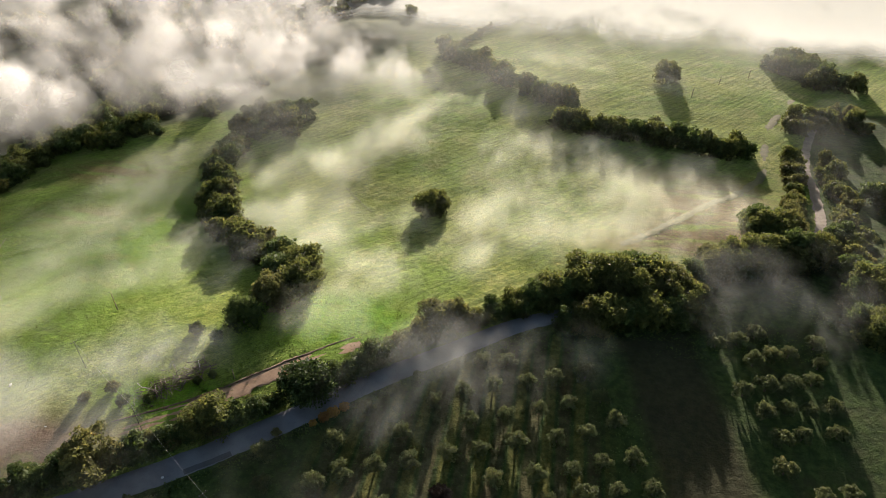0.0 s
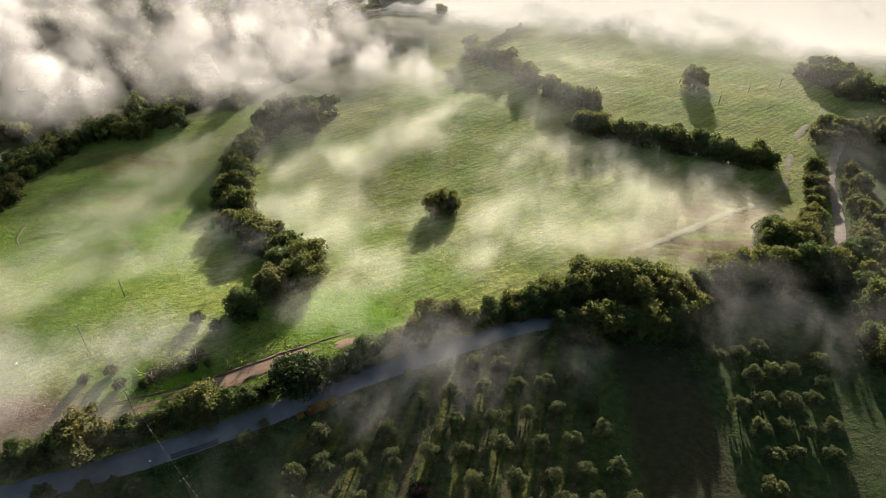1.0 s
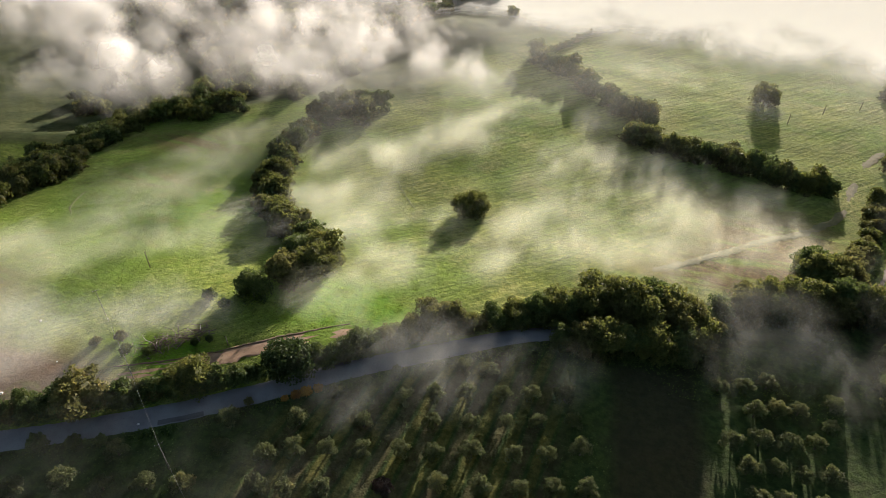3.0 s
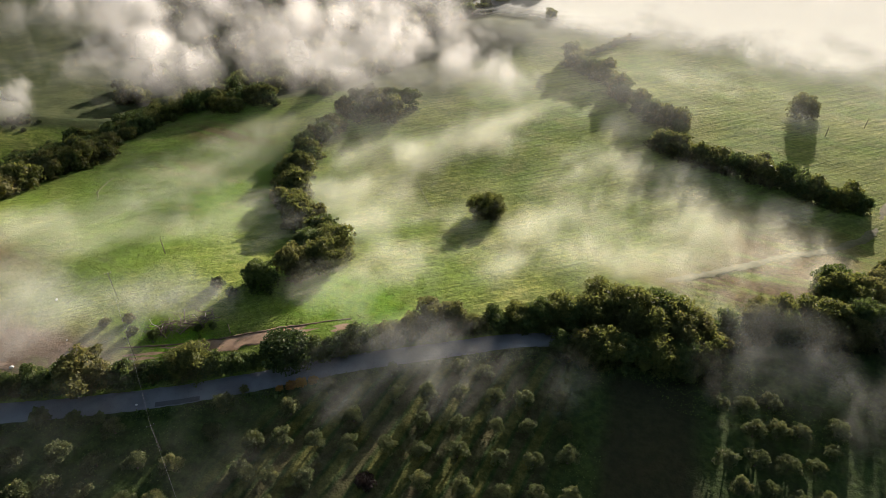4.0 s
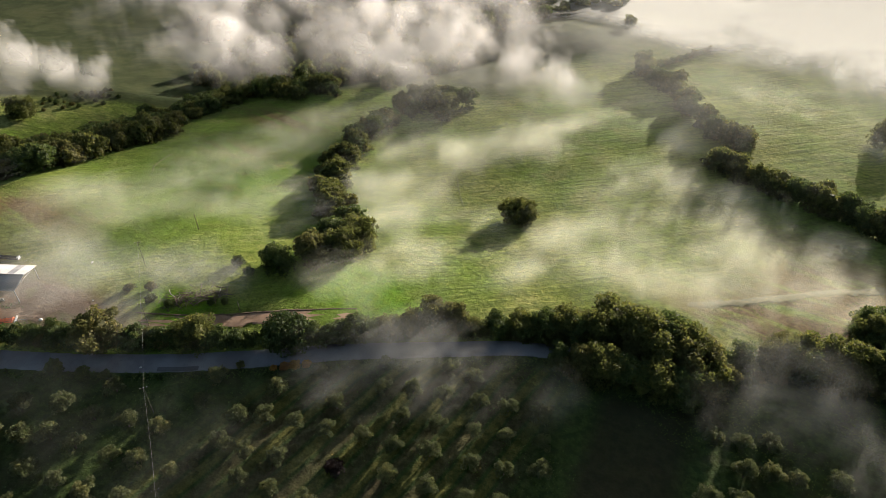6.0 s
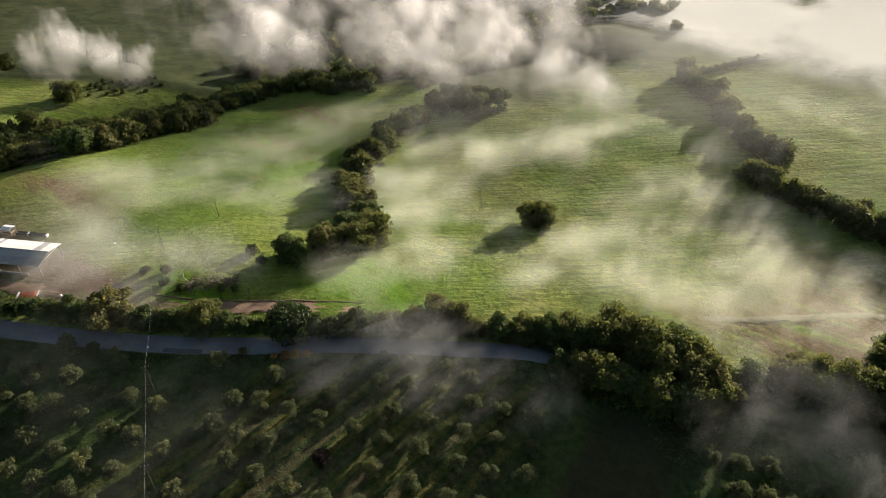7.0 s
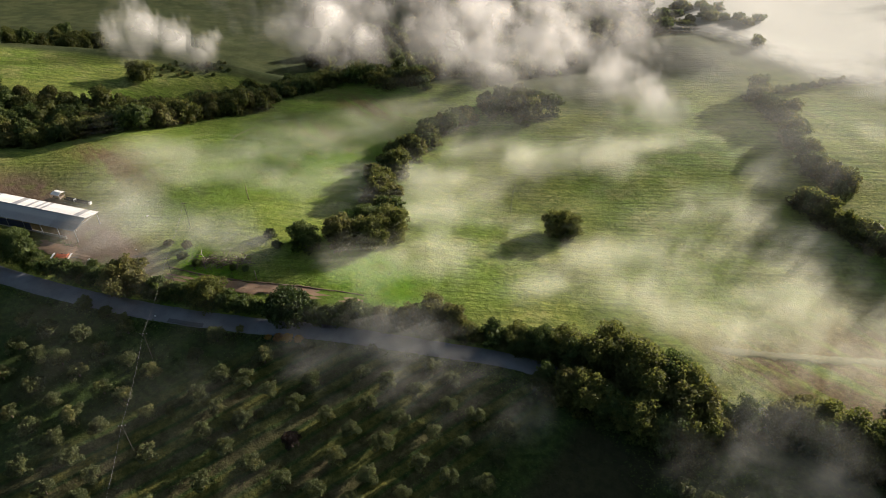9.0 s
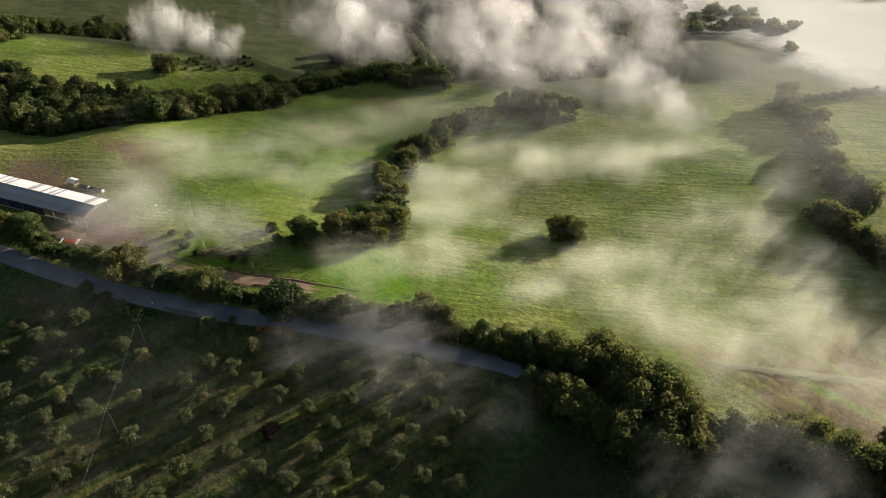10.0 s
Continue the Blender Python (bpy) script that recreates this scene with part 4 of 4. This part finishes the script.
for x, y, high in [(-87.5, 131, 6.0), (-49, 104.8, 3.2), (-64.6, 98.4, 2.2)]:
    field_post(x, y, high, "weathered wooden post on the meadow", "meadow posts", 3.0)


# ---------------------------------------------------------------- ditches, road details
tagged(new("ditch", ribbon("ditch", [(-72, 277), (-63, 259), (-52, 238), (-40, 224), (-33, 212), (-25, 199), (-17, 190)], [(-0.22, 0.0), (-0.1, 0.04), (0.0, 0.06), (0.1, 0.04), (0.22, 0.0)], DITCH, 1.0, 0.14, 12)),
       "narrow dark weedy ditch line across the meadow", "ditch", kind="structure")
tagged(new("ditch", ribbon("ditch", [(-148, 183), (-142.4, 166.2), (-135.8, 157.3), (-127.7, 143.9), (-120.4, 134.2)], [(-0.3, 0.0), (-0.15, 0.08), (0.0, 0.14), (0.15, 0.08), (0.3, 0.0)], DITCH, 1.0, 0.2, 13)),
       "narrow dark weedy ditch line across the slope", "ditch", kind="structure")
tagged(new("bank", ribbon("bank", [(p[0] - 1.3, p[1] + 2.1) for p in TRACK[3:]], [(-0.35, 0.0), (-0.15, 0.2), (0.1, 0.25), (0.3, 0.05)], BANK, 1.0, 0.3, 15)),
       "low crumbling earth bank beside the track", "bank", kind="structure")
tagged(new("road_patch", ribbon("road_patch", [(-53, 79.6), (-48.5, 82.1), (-44.5, 84.6)], [(0.0, 0.10), (0.6, 0.125), (1.3, 0.10)], PATCHED, 0.8, 0.06, 17)),
       "dark fresh asphalt repair patch on the road", "road patch", kind="structure")


# ---------------------------------------------------------------- weeds and tufts
def tufts(name, label, count, spread, size, material, seed):
    """Low clumps of blades strewn over the ground. spread: gives places for random numbers."""
    rng = np.random.default_rng(seed)
    x, y = spread(rng, count)
    keep = np.abs(road_side(x, y)) > 3.4
    x, y = x[keep], y[keep]
    n, blades = len(x), 4
    base = np.stack([x, y, land(x, y) - 0.05], -1)[:, None, :]
    a = rng.random((n, blades)) * 6.3
    s = size * (0.5 + rng.random((n, 1)))
    out = np.stack([np.cos(a), np.sin(a), np.zeros_like(a)], -1)
    side = np.stack([-np.sin(a), np.cos(a), np.zeros_like(a)], -1)
    tall = np.array([0, 0, 1.0])
    s = s[..., None]
    root = base + out * s * 0.15
    quads = np.stack([root - side * s * 0.35, root + side * s * 0.35, root + side * s * 0.28 + out * s * 0.55 + tall * s * 0.75, root - side * s * 0.28 + out * s * 0.55 + tall * s * 0.75], 2)
    verts = quads.reshape(-1, 3)
    faces = np.arange(len(verts)).reshape(-1, 4)
    return tagged(new(name, mesh(name, verts, faces, material)), label, "weeds", kind="stuff")


def over(x0, x1, y0, y1):
    return lambda rng, n: (rng.uniform(x0, x1, n), rng.uniform(y0, y1, n))


def around(x, y, rx, ry):
    return lambda rng, n: (rng.normal(x, rx, n), rng.normal(y, ry, n))


def beside(line, low, high):
    def places(rng, n):
        rows = np.array(along(line, 1.0))
        pick = rows[rng.integers(len(rows), size=n)]
        off = rng.uniform(low, high, n) * rng.choice([-1, 1], n)
        return pick[:, 0] - pick[:, 3] * off + rng.normal(0, 0.4, n), pick[:, 1] + pick[:, 2] * off + rng.normal(0, 0.4, n)
    return places


GRASS = leaf_material("meadow_grass", (0.085, 0.150, 0.016), (0.180, 0.230, 0.040), (0.230, 0.220, 0.080), 0.25, 0.4)
WEED = leaf_material("rank_weeds", (0.050, 0.085, 0.016), (0.120, 0.170, 0.036), (0.200, 0.180, 0.070), 0.25, 0.4)
tufts("lush_weeds", "rank green weeds between the track and the trees", 1500, around(-34, 126, 20, 9), 0.22, GRASS, 52)
tufts("meadow_grass", "short tufted grass of the meadow", 42000, over(-60, 110, 118, 300), 0.17, GRASS, 56)
tufts("spur_grass", "short tufted grass of the sloping field", 26000, over(-165, -60, 100, 262), 0.17, GRASS, 57)
tufts("grove_weeds", "low weeds between the olive trees", 6000, over(-80, 46, 25, 118), 0.20, WEED, 53)
tufts("verge_weeds", "rough weeds along the road verge", 3800, beside(ROAD, 3.4, 5.5), 0.30, WEED, 54)
tufts("track_weeds", "weeds along the earth track", 1200, beside(TRACK, 2.6, 4.2), 0.22, GRASS, 55)


# ---------------------------------------------------------------- mist
def drift(x, y, z, size, stretch):
    """Broad billows of mist, about 0 with a spread of 1, drawn out along the breeze."""
    c, s = math.cos(radians(76)), math.sin(radians(76))
    q = Vector(((x * c + y * s) / (size * stretch), (y * c - x * s) / size, z * 0.6 / size))
    return noise.fractal(q, 0.9, 2.0, 4, noise_basis="PERLIN_ORIGINAL") * 2.6


def veil(label, verts, faces, bodies, thickness, material, swells=None):
    """One bank of mist out of veils, with how full of droplets each place is."""
    data = mesh("mist_bank", verts, faces, material, True)
    data.attributes.new("body", "FLOAT", "POINT").data.foreach_set("value", np.asarray(bodies, dtype=np.float32))
    data.attributes.new("thickness", "FLOAT", "POINT").data.foreach_set("value", np.asarray(thickness, dtype=np.float32))
    if swells is not None:
        data.attributes.new("swell", "FLOAT_VECTOR", "POINT").data.foreach_set("vector", np.asarray(swells, dtype=np.float32).ravel())
    return tagged(new("mist_bank", data), label, "mist", "mist over the valley", "stuff")


def net_faces(ids):
    """Quads of a net of vertex numbers, leaving out those with a corner of -1."""
    quads = np.stack([ids[:-1, :-1], ids[:-1, 1:], ids[1:, 1:], ids[1:, :-1]], -1).reshape(-1, 4)
    return quads[(quads >= 0).all(1)]


def mist_sheet(label, strokes, heights, thick, material, cell=4.0, broad=30.0, stretch=1.8, patchy=0.30, top=9.0, swing=0.12):
    """Mist lying over the ground: strokes (from x, y to x, y, half width, amount) say where it lies; it thins out upwards."""
    s = np.array(strokes, dtype=float)
    reach = s[:, 4].max() * 1.7
    xs = np.arange(min(s[:, 0].min(), s[:, 2].min()) - reach, max(s[:, 0].max(), s[:, 2].max()) + reach, cell)
    ys = np.arange(min(s[:, 1].min(), s[:, 3].min()) - reach, max(s[:, 1].max(), s[:, 3].max()) + reach, cell)
    gx, gy = np.meshgrid(xs, ys)
    clear = np.ones_like(gx)
    for x0, y0, x1, y1, wide, amount in s:
        long = max((x1 - x0) ** 2 + (y1 - y0) ** 2, 1e-6)
        u = np.clip(((gx - x0) * (x1 - x0) + (gy - y0) * (y1 - y0)) / long, 0, 1)
        d = np.hypot(gx - x0 - u * (x1 - x0), gy - y0 - u * (y1 - y0)) / wide
        clear *= 1 - np.minimum(amount, 0.97) * np.exp(-d * d)
    cover = 1 - clear
    gz = land(gx, gy)
    verts, faces, bodies, count = [], [], [], 0
    for h in heights:
        near = cover > 0.05
        lumps = np.zeros_like(gx)
        lumps[near] = [drift(x, y, h * 2.0, broad, stretch) for x, y in zip(gx[near], gy[near])]
        body = cover * (1 + patchy * lumps) * math.exp(-(h / top) ** 2) * 1.1 - 0.06
        wet = body > 0
        wide = wet.copy()
        wide[1:] |= wet[:-1]
        wide[:-1] |= wet[1:]
        wide[:, 1:] |= wide[:, :-1].copy()
        wide[:, :-1] |= wide[:, 1:].copy()
        ids = np.full(gx.shape, -1)
        ids[wide] = count + np.arange(wide.sum())
        count += int(wide.sum())
        verts.append(np.stack([gx[wide], gy[wide], (gz + h + swing * h * lumps)[wide]], -1))
        bodies.append(np.clip(body[wide], 0, 1))
        faces.append(net_faces(ids))
    verts = np.concatenate(verts)
    return veil(label, verts, np.concatenate(faces), np.concatenate(bodies), np.full(len(verts), thick), material)


def billow(label, lobes, thick, spacing=4.8, cell=3.4, rough=0.45):
    """A heaped bank of mist: rounded heads (x, y, z, radius) run together, cut into veils that hang across the valley."""
    n = Vector((0.22, -0.90, 0.37)).normalized()
    u = n.cross(Vector((0, 0, 1))).normalized()
    frame_axes = np.array([n, u, u.cross(n)])
    heads = np.array(lobes, dtype=float)
    mid, radius = heads[:, :3] @ frame_axes.T, heads[:, 3]
    low, high = (mid - 1.25 * radius[:, None]).min(0), (mid + 1.25 * radius[:, None]).max(0)
    verts, faces, bodies, swells, density, count = [], [], [], [], [], 0
    for s in np.arange(low[0], high[0], spacing):
        gu, gv = np.meshgrid(np.arange(low[1], high[1], cell), np.arange(low[2], high[2], cell))
        p = np.stack([np.full(gu.shape, s), gu, gv], -1)
        away = p[..., None, :] - mid
        inner = 1 - np.linalg.norm(away, axis=-1) / radius
        best = inner.argmax(-1)
        body = inner.max(-1)
        place = p @ frame_axes
        near = body > -0.4
        if not near.any():
            continue
        lumps = np.zeros_like(body)
        lumps[near] = [noise.fractal(Vector(q) / 17.0, 0.8, 2.1, 4, noise_basis="PERLIN_ORIGINAL") * 1.6 for q in place[near]]
        body = body + rough * lumps
        wet = body > 0.0
        wide = wet.copy()
        wide[1:] |= wet[:-1]
        wide[:-1] |= wet[1:]
        wide[:, 1:] |= wide[:, :-1].copy()
        wide[:, :-1] |= wide[:, 1:].copy()
        ids = np.full(body.shape, -1)
        ids[wide] = count + np.arange(wide.sum())
        count += int(wide.sum())
        out = np.take_along_axis(away, best[..., None, None], -2)[..., 0, :] / radius[best][..., None] @ frame_axes
        verts.append(place[wide])
        bodies.append(np.clip(body[wide], 0, 1))
        swells.append(out[wide])
        density.append(thick * (0.22 + 0.78 * smooth(-0.55, 0.35, out[wide][:, 2])))
        faces.append(net_faces(ids))
    verts = np.concatenate(verts)
    return veil(label, verts, np.concatenate(faces), np.concatenate(bodies), np.concatenate(density), MIST_CLOUD, np.concatenate(swells))


THIN, BILLOW = "thin veil of sunlit morning mist over the meadow", "thick white billow of morning mist in the valley"
SHADED = "grey wisp of morning mist drifting over the shaded grove"
LOW = [0.9, 2.4, 4.4, 6.8]
# the broad sheet at the meadow's lower end, and its plume along the far hedge
mist_sheet(THIN, [(8, 167, 20, 192, 11, 0.8), (20, 192, 32, 222, 12, 0.75), (30, 222, 30, 258, 11, 0.8), (32, 262, 60, 240, 12, 0.85), (60, 240, 102, 206, 13, 0.85),
                  (32, 180, 90, 196, 16, 0.62), (50, 212, 84, 204, 16, 0.6), (16, 236, 24, 248, 9, 0.4), (94, 176, 70, 166, 12, 0.3), (0, 180, 70, 225, 34, 0.28), (-30, 250, 30, 300, 30, 0.25)], LOW, 0.19, MIST_WISP)
# the sheet round the ditch, on both sides of the lone oaks
mist_sheet(THIN, [(-27, 126, -17, 152, 9, 0.85), (-20, 150, -42, 172, 10, 0.7), (-42, 172, -62, 197, 11, 0.6), (-58, 188, -52, 212, 10, 0.6), (-68, 226, -60, 250, 11, 0.75), (-40, 200, -34, 208, 10, 0.4), (-9, 190, -6, 178, 7, 0.5), (-56, 222, -34, 238, 12, 0.4), (-30, 140, -50, 240, 20, 0.3)], LOW, 0.19, MIST_WISP)
# the plume that climbs towards the far hedge
mist_sheet(THIN, [(-56, 246, -34, 238, 7, 0.7), (-42, 230, -32, 250, 8, 0.75), (-32, 250, -26, 284, 9, 0.9), (-24, 270, -8, 302, 7, 0.85), (-10, 304, 4, 320, 6, 0.85), (-32, 262, -20, 266, 9, 0.6)], LOW, 0.26, MIST_WISP)
# on the spur
mist_sheet(THIN, [(-130, 127, -106, 146, 11, 0.7), (-122, 102, -112, 138, 10, 0.65), (-112, 138, -100, 164, 10, 0.5), (-106, 150, -106, 172, 9, 0.6), (-106, 170, -112, 216, 12, 0.6), (-122, 160, -124, 192, 9, 0.5),
                  (-124, 218, -110, 262, 10, 0.6), (-94, 250, -106, 222, 10, 0.55), (-84, 176, -90, 210, 10, 0.55), (-74, 160, -90, 140, 10, 0.45), (-115, 110, -105, 240, 32, 0.32), (-140, 190, -120, 250, 16, 0.25)], LOW, 0.19, MIST_WISP)
# between the farmyard and the meadow row
mist_sheet("brownish veil of mist over the farmyard", [(-106, 84, -92, 92, 9, 0.85), (-94, 92, -70, 108, 9, 0.8), (-104, 98, -72, 114, 9, 0.7), (-92, 78, -80, 96, 8, 0.6), (-70, 106, -56, 110, 6, 0.6), (-74, 88, -64, 84, 7, 0.35), (-118, 92, -96, 104, 9, 0.5)],
           [1.2, 2.6, 4.2, 6.0, 8.0], 0.18, MIST_PUFF)
# in the shade of the hedges
mist_sheet("grey mist in the shade of the hedgerow", [(20, 310, 40, 318, 10, 0.75), (36, 294, 44, 284, 9, 0.7), (62, 250, 76, 241, 8, 0.6), (72, 256, 100, 230, 8, 0.75), (90, 236, 110, 232, 7, 0.5)], [1.5, 3.5, 5.5, 8.0], 0.17, MIST_PUFF)
mist_sheet("grey mist in the shade of the meadow row", [(-70, 194, -56, 184, 7, 0.7), (-82, 216, -72, 196, 8, 0.5), (-72, 168, -60, 158, 7, 0.6), (-60, 144, -66, 128, 7, 0.35)], [2.0, 4.0, 6.5, 9.0], 0.13, MIST_PUFF, top=13.0)
# over the road and the grove
mist_sheet(SHADED, [(-22, 104, -12, 110, 6, 0.75), (-14, 110, -2, 114, 6, 0.6), (-2, 113, 12, 121, 5, 0.6), (-14, 92, -2, 104, 6, 0.5), (-10, 122, -4, 126, 6, 0.45), (-8, 88, 8, 100, 8, 0.25), (0, 104, 34, 116, 13, 0.35), (-30, 96, -8, 84, 10, 0.2)], [1.5, 3.0, 5.0, 7.0], 0.11, MIST_PUFF, top=11.0)
mist_sheet(SHADED, [(66, 160, 78, 150, 7, 0.65), (78, 152, 92, 148, 9, 0.85), (90, 148, 104, 138, 9, 0.85), (102, 138, 106, 128, 9, 0.7), (68, 130, 74, 118, 7, 0.3), (76, 144, 84, 128, 8, 0.4), (86, 130, 96, 120, 12, 0.2)],
           [2.5, 4.5, 7.0, 9.5, 12.0], 0.075, MIST_PUFF, top=17.0)
mist_sheet(SHADED, [(118, 158, 126, 178, 9, 0.6), (130, 178, 150, 200, 12, 0.5), (150, 226, 172, 258, 15, 0.6), (160, 270, 190, 292, 12, 0.45), (120, 150, 140, 150, 14, 0.5)], [3.0, 6.0, 9.0, 12.0], 0.055, MIST_PUFF, top=18.0)
mist_sheet("wisp of mist before the wood", [(-168, 117, -180, 138, 8, 0.7), (-172, 142, -166, 148, 6, 0.5)], [2.0, 4.5, 7.0, 9.5], 0.16, MIST_PUFF, top=13.0)
mist_sheet("small puff of mist below a lone oak", [(117, 334, 122, 326, 7, 0.95)], [2.0, 4.0, 6.5, 9.0], 0.30, MIST_PUFF, top=13.0)
# grey mist lying in the valley behind the spur
VALLEY = "grey mist filling the valley behind the meadow"
billow(VALLEY, [(-210, 284, -6, 22), (-180, 283, -8, 22), (-148, 296, -8, 22), (-116, 306, -9, 22), (-82, 322, -10, 20), (-50, 326, -13, 16), (-24, 318, -15, 12)], 0.178, 5.8, 4.2, 0.6)
billow(VALLEY, [(-150, 336, -4, 28), (-196, 346, -2, 30), (-104, 352, -8, 26), (-64, 372, -10, 22), (-228, 262, -8, 17)], 0.178, 6.4, 4.6, 0.6)
billow(VALLEY, [(-250, 318, -4, 30), (-294, 346, 0, 34), (-340, 380, 0, 36), (-262, 400, -2, 34), (-180, 424, -4, 34), (-110, 428, -8, 28), (-300, 290, -4, 22)], 0.185, 8.0, 5.4, 0.6)
mist_sheet("thin veil of mist over the dark grove", [(-72, 52, -20, 70, 24, 0.35), (-20, 62, 30, 80, 24, 0.2)], [3.0, 6.0, 9.0], 0.03, MIST_PUFF, cell=5.0, top=16.0)
# billows standing in the valley
billow(BILLOW, [(-101, 288, 6, 22), (-84, 297, 10, 19), (-114, 279, 2, 15), (-68, 302, 1, 14), (-96, 284, -8, 18), (-92, 290, 20, 12)], 0.355)
billow(BILLOW, [(-50, 300, 1, 15), (-30, 293, 1, 13), (-14, 303, -5, 11), (-60, 310, 4, 13)], 0.185, 4.2, 2.6, 0.7)
billow(BILLOW, [(-175, 243, 10, 18), (-163, 241, 16, 13), (-186, 238, 5, 14), (-158, 256, 0, 13), (-172, 262, -4, 15), (-166, 238, 2, 14)], 0.355)
billow(BILLOW, [(-148, 282, 2, 17), (-134, 290, -3, 14), (-183, 325, 2, 24), (-150, 330, -2, 20)], 0.214, 6.4, 4.0)
billow(BILLOW, [(-222, 173, 15, 16), (-210, 182, 11, 14), (-234, 168, 12, 11), (-200, 192, 8, 11)], 0.328, 4.5, 2.8)
billow(BILLOW, [(-236, 310, 6, 24), (-260, 330, 2, 24), (-300, 360, 6, 30), (-270, 300, 0, 20)], 0.272, 7.2, 4.5)
billow(BILLOW, [(-120, 380, 4, 26), (-80, 395, 0, 22), (-170, 400, 4, 26)], 0.214, 7.2, 4.5)
mist_sheet("small white puff of mist over the far meadow", [(55, 389, 62, 380, 5, 0.9), (64, 382, 68, 372, 5, 0.7), (74, 378, 82, 370, 6, 0.8), (84, 372, 92, 364, 5, 0.7)], [1.5, 3.5, 6.0, 8.5, 11.0], 0.20, MIST_WISP, cell=2.5, broad=12.0, stretch=1.2, patchy=0.6, top=11.0)
# bright fog over the far fields
FOG = "wide low bank of bright fog over the far fields"
mist_sheet(FOG, [(-50, 555, 110, 532, 60, 0.97), (110, 532, 250, 495, 65, 0.97), (250, 470, 330, 420, 60, 0.97), (0, 660, 300, 640, 120, 0.97), (300, 600, 700, 500, 140, 0.97), (-200, 760, 700, 800, 200, 0.97)],
           [1.5, 3.0, 5.0], 0.62, MIST_HAZE, cell=13.0, broad=60.0, patchy=0.30, top=60.0, swing=0.0)
# a breath of haze over the whole valley
mist_sheet("barely visible haze over the valley meadow", [(-120, 470, 160, 450, 80, 0.9), (-20, 360, 170, 350, 60, 0.4), (-40, 240, 100, 270, 60, 0.35)],
           [22.0, 30.0], 0.13, MIST_HAZE, cell=12.0, broad=90.0, patchy=0.2, top=60.0, swing=0.0)
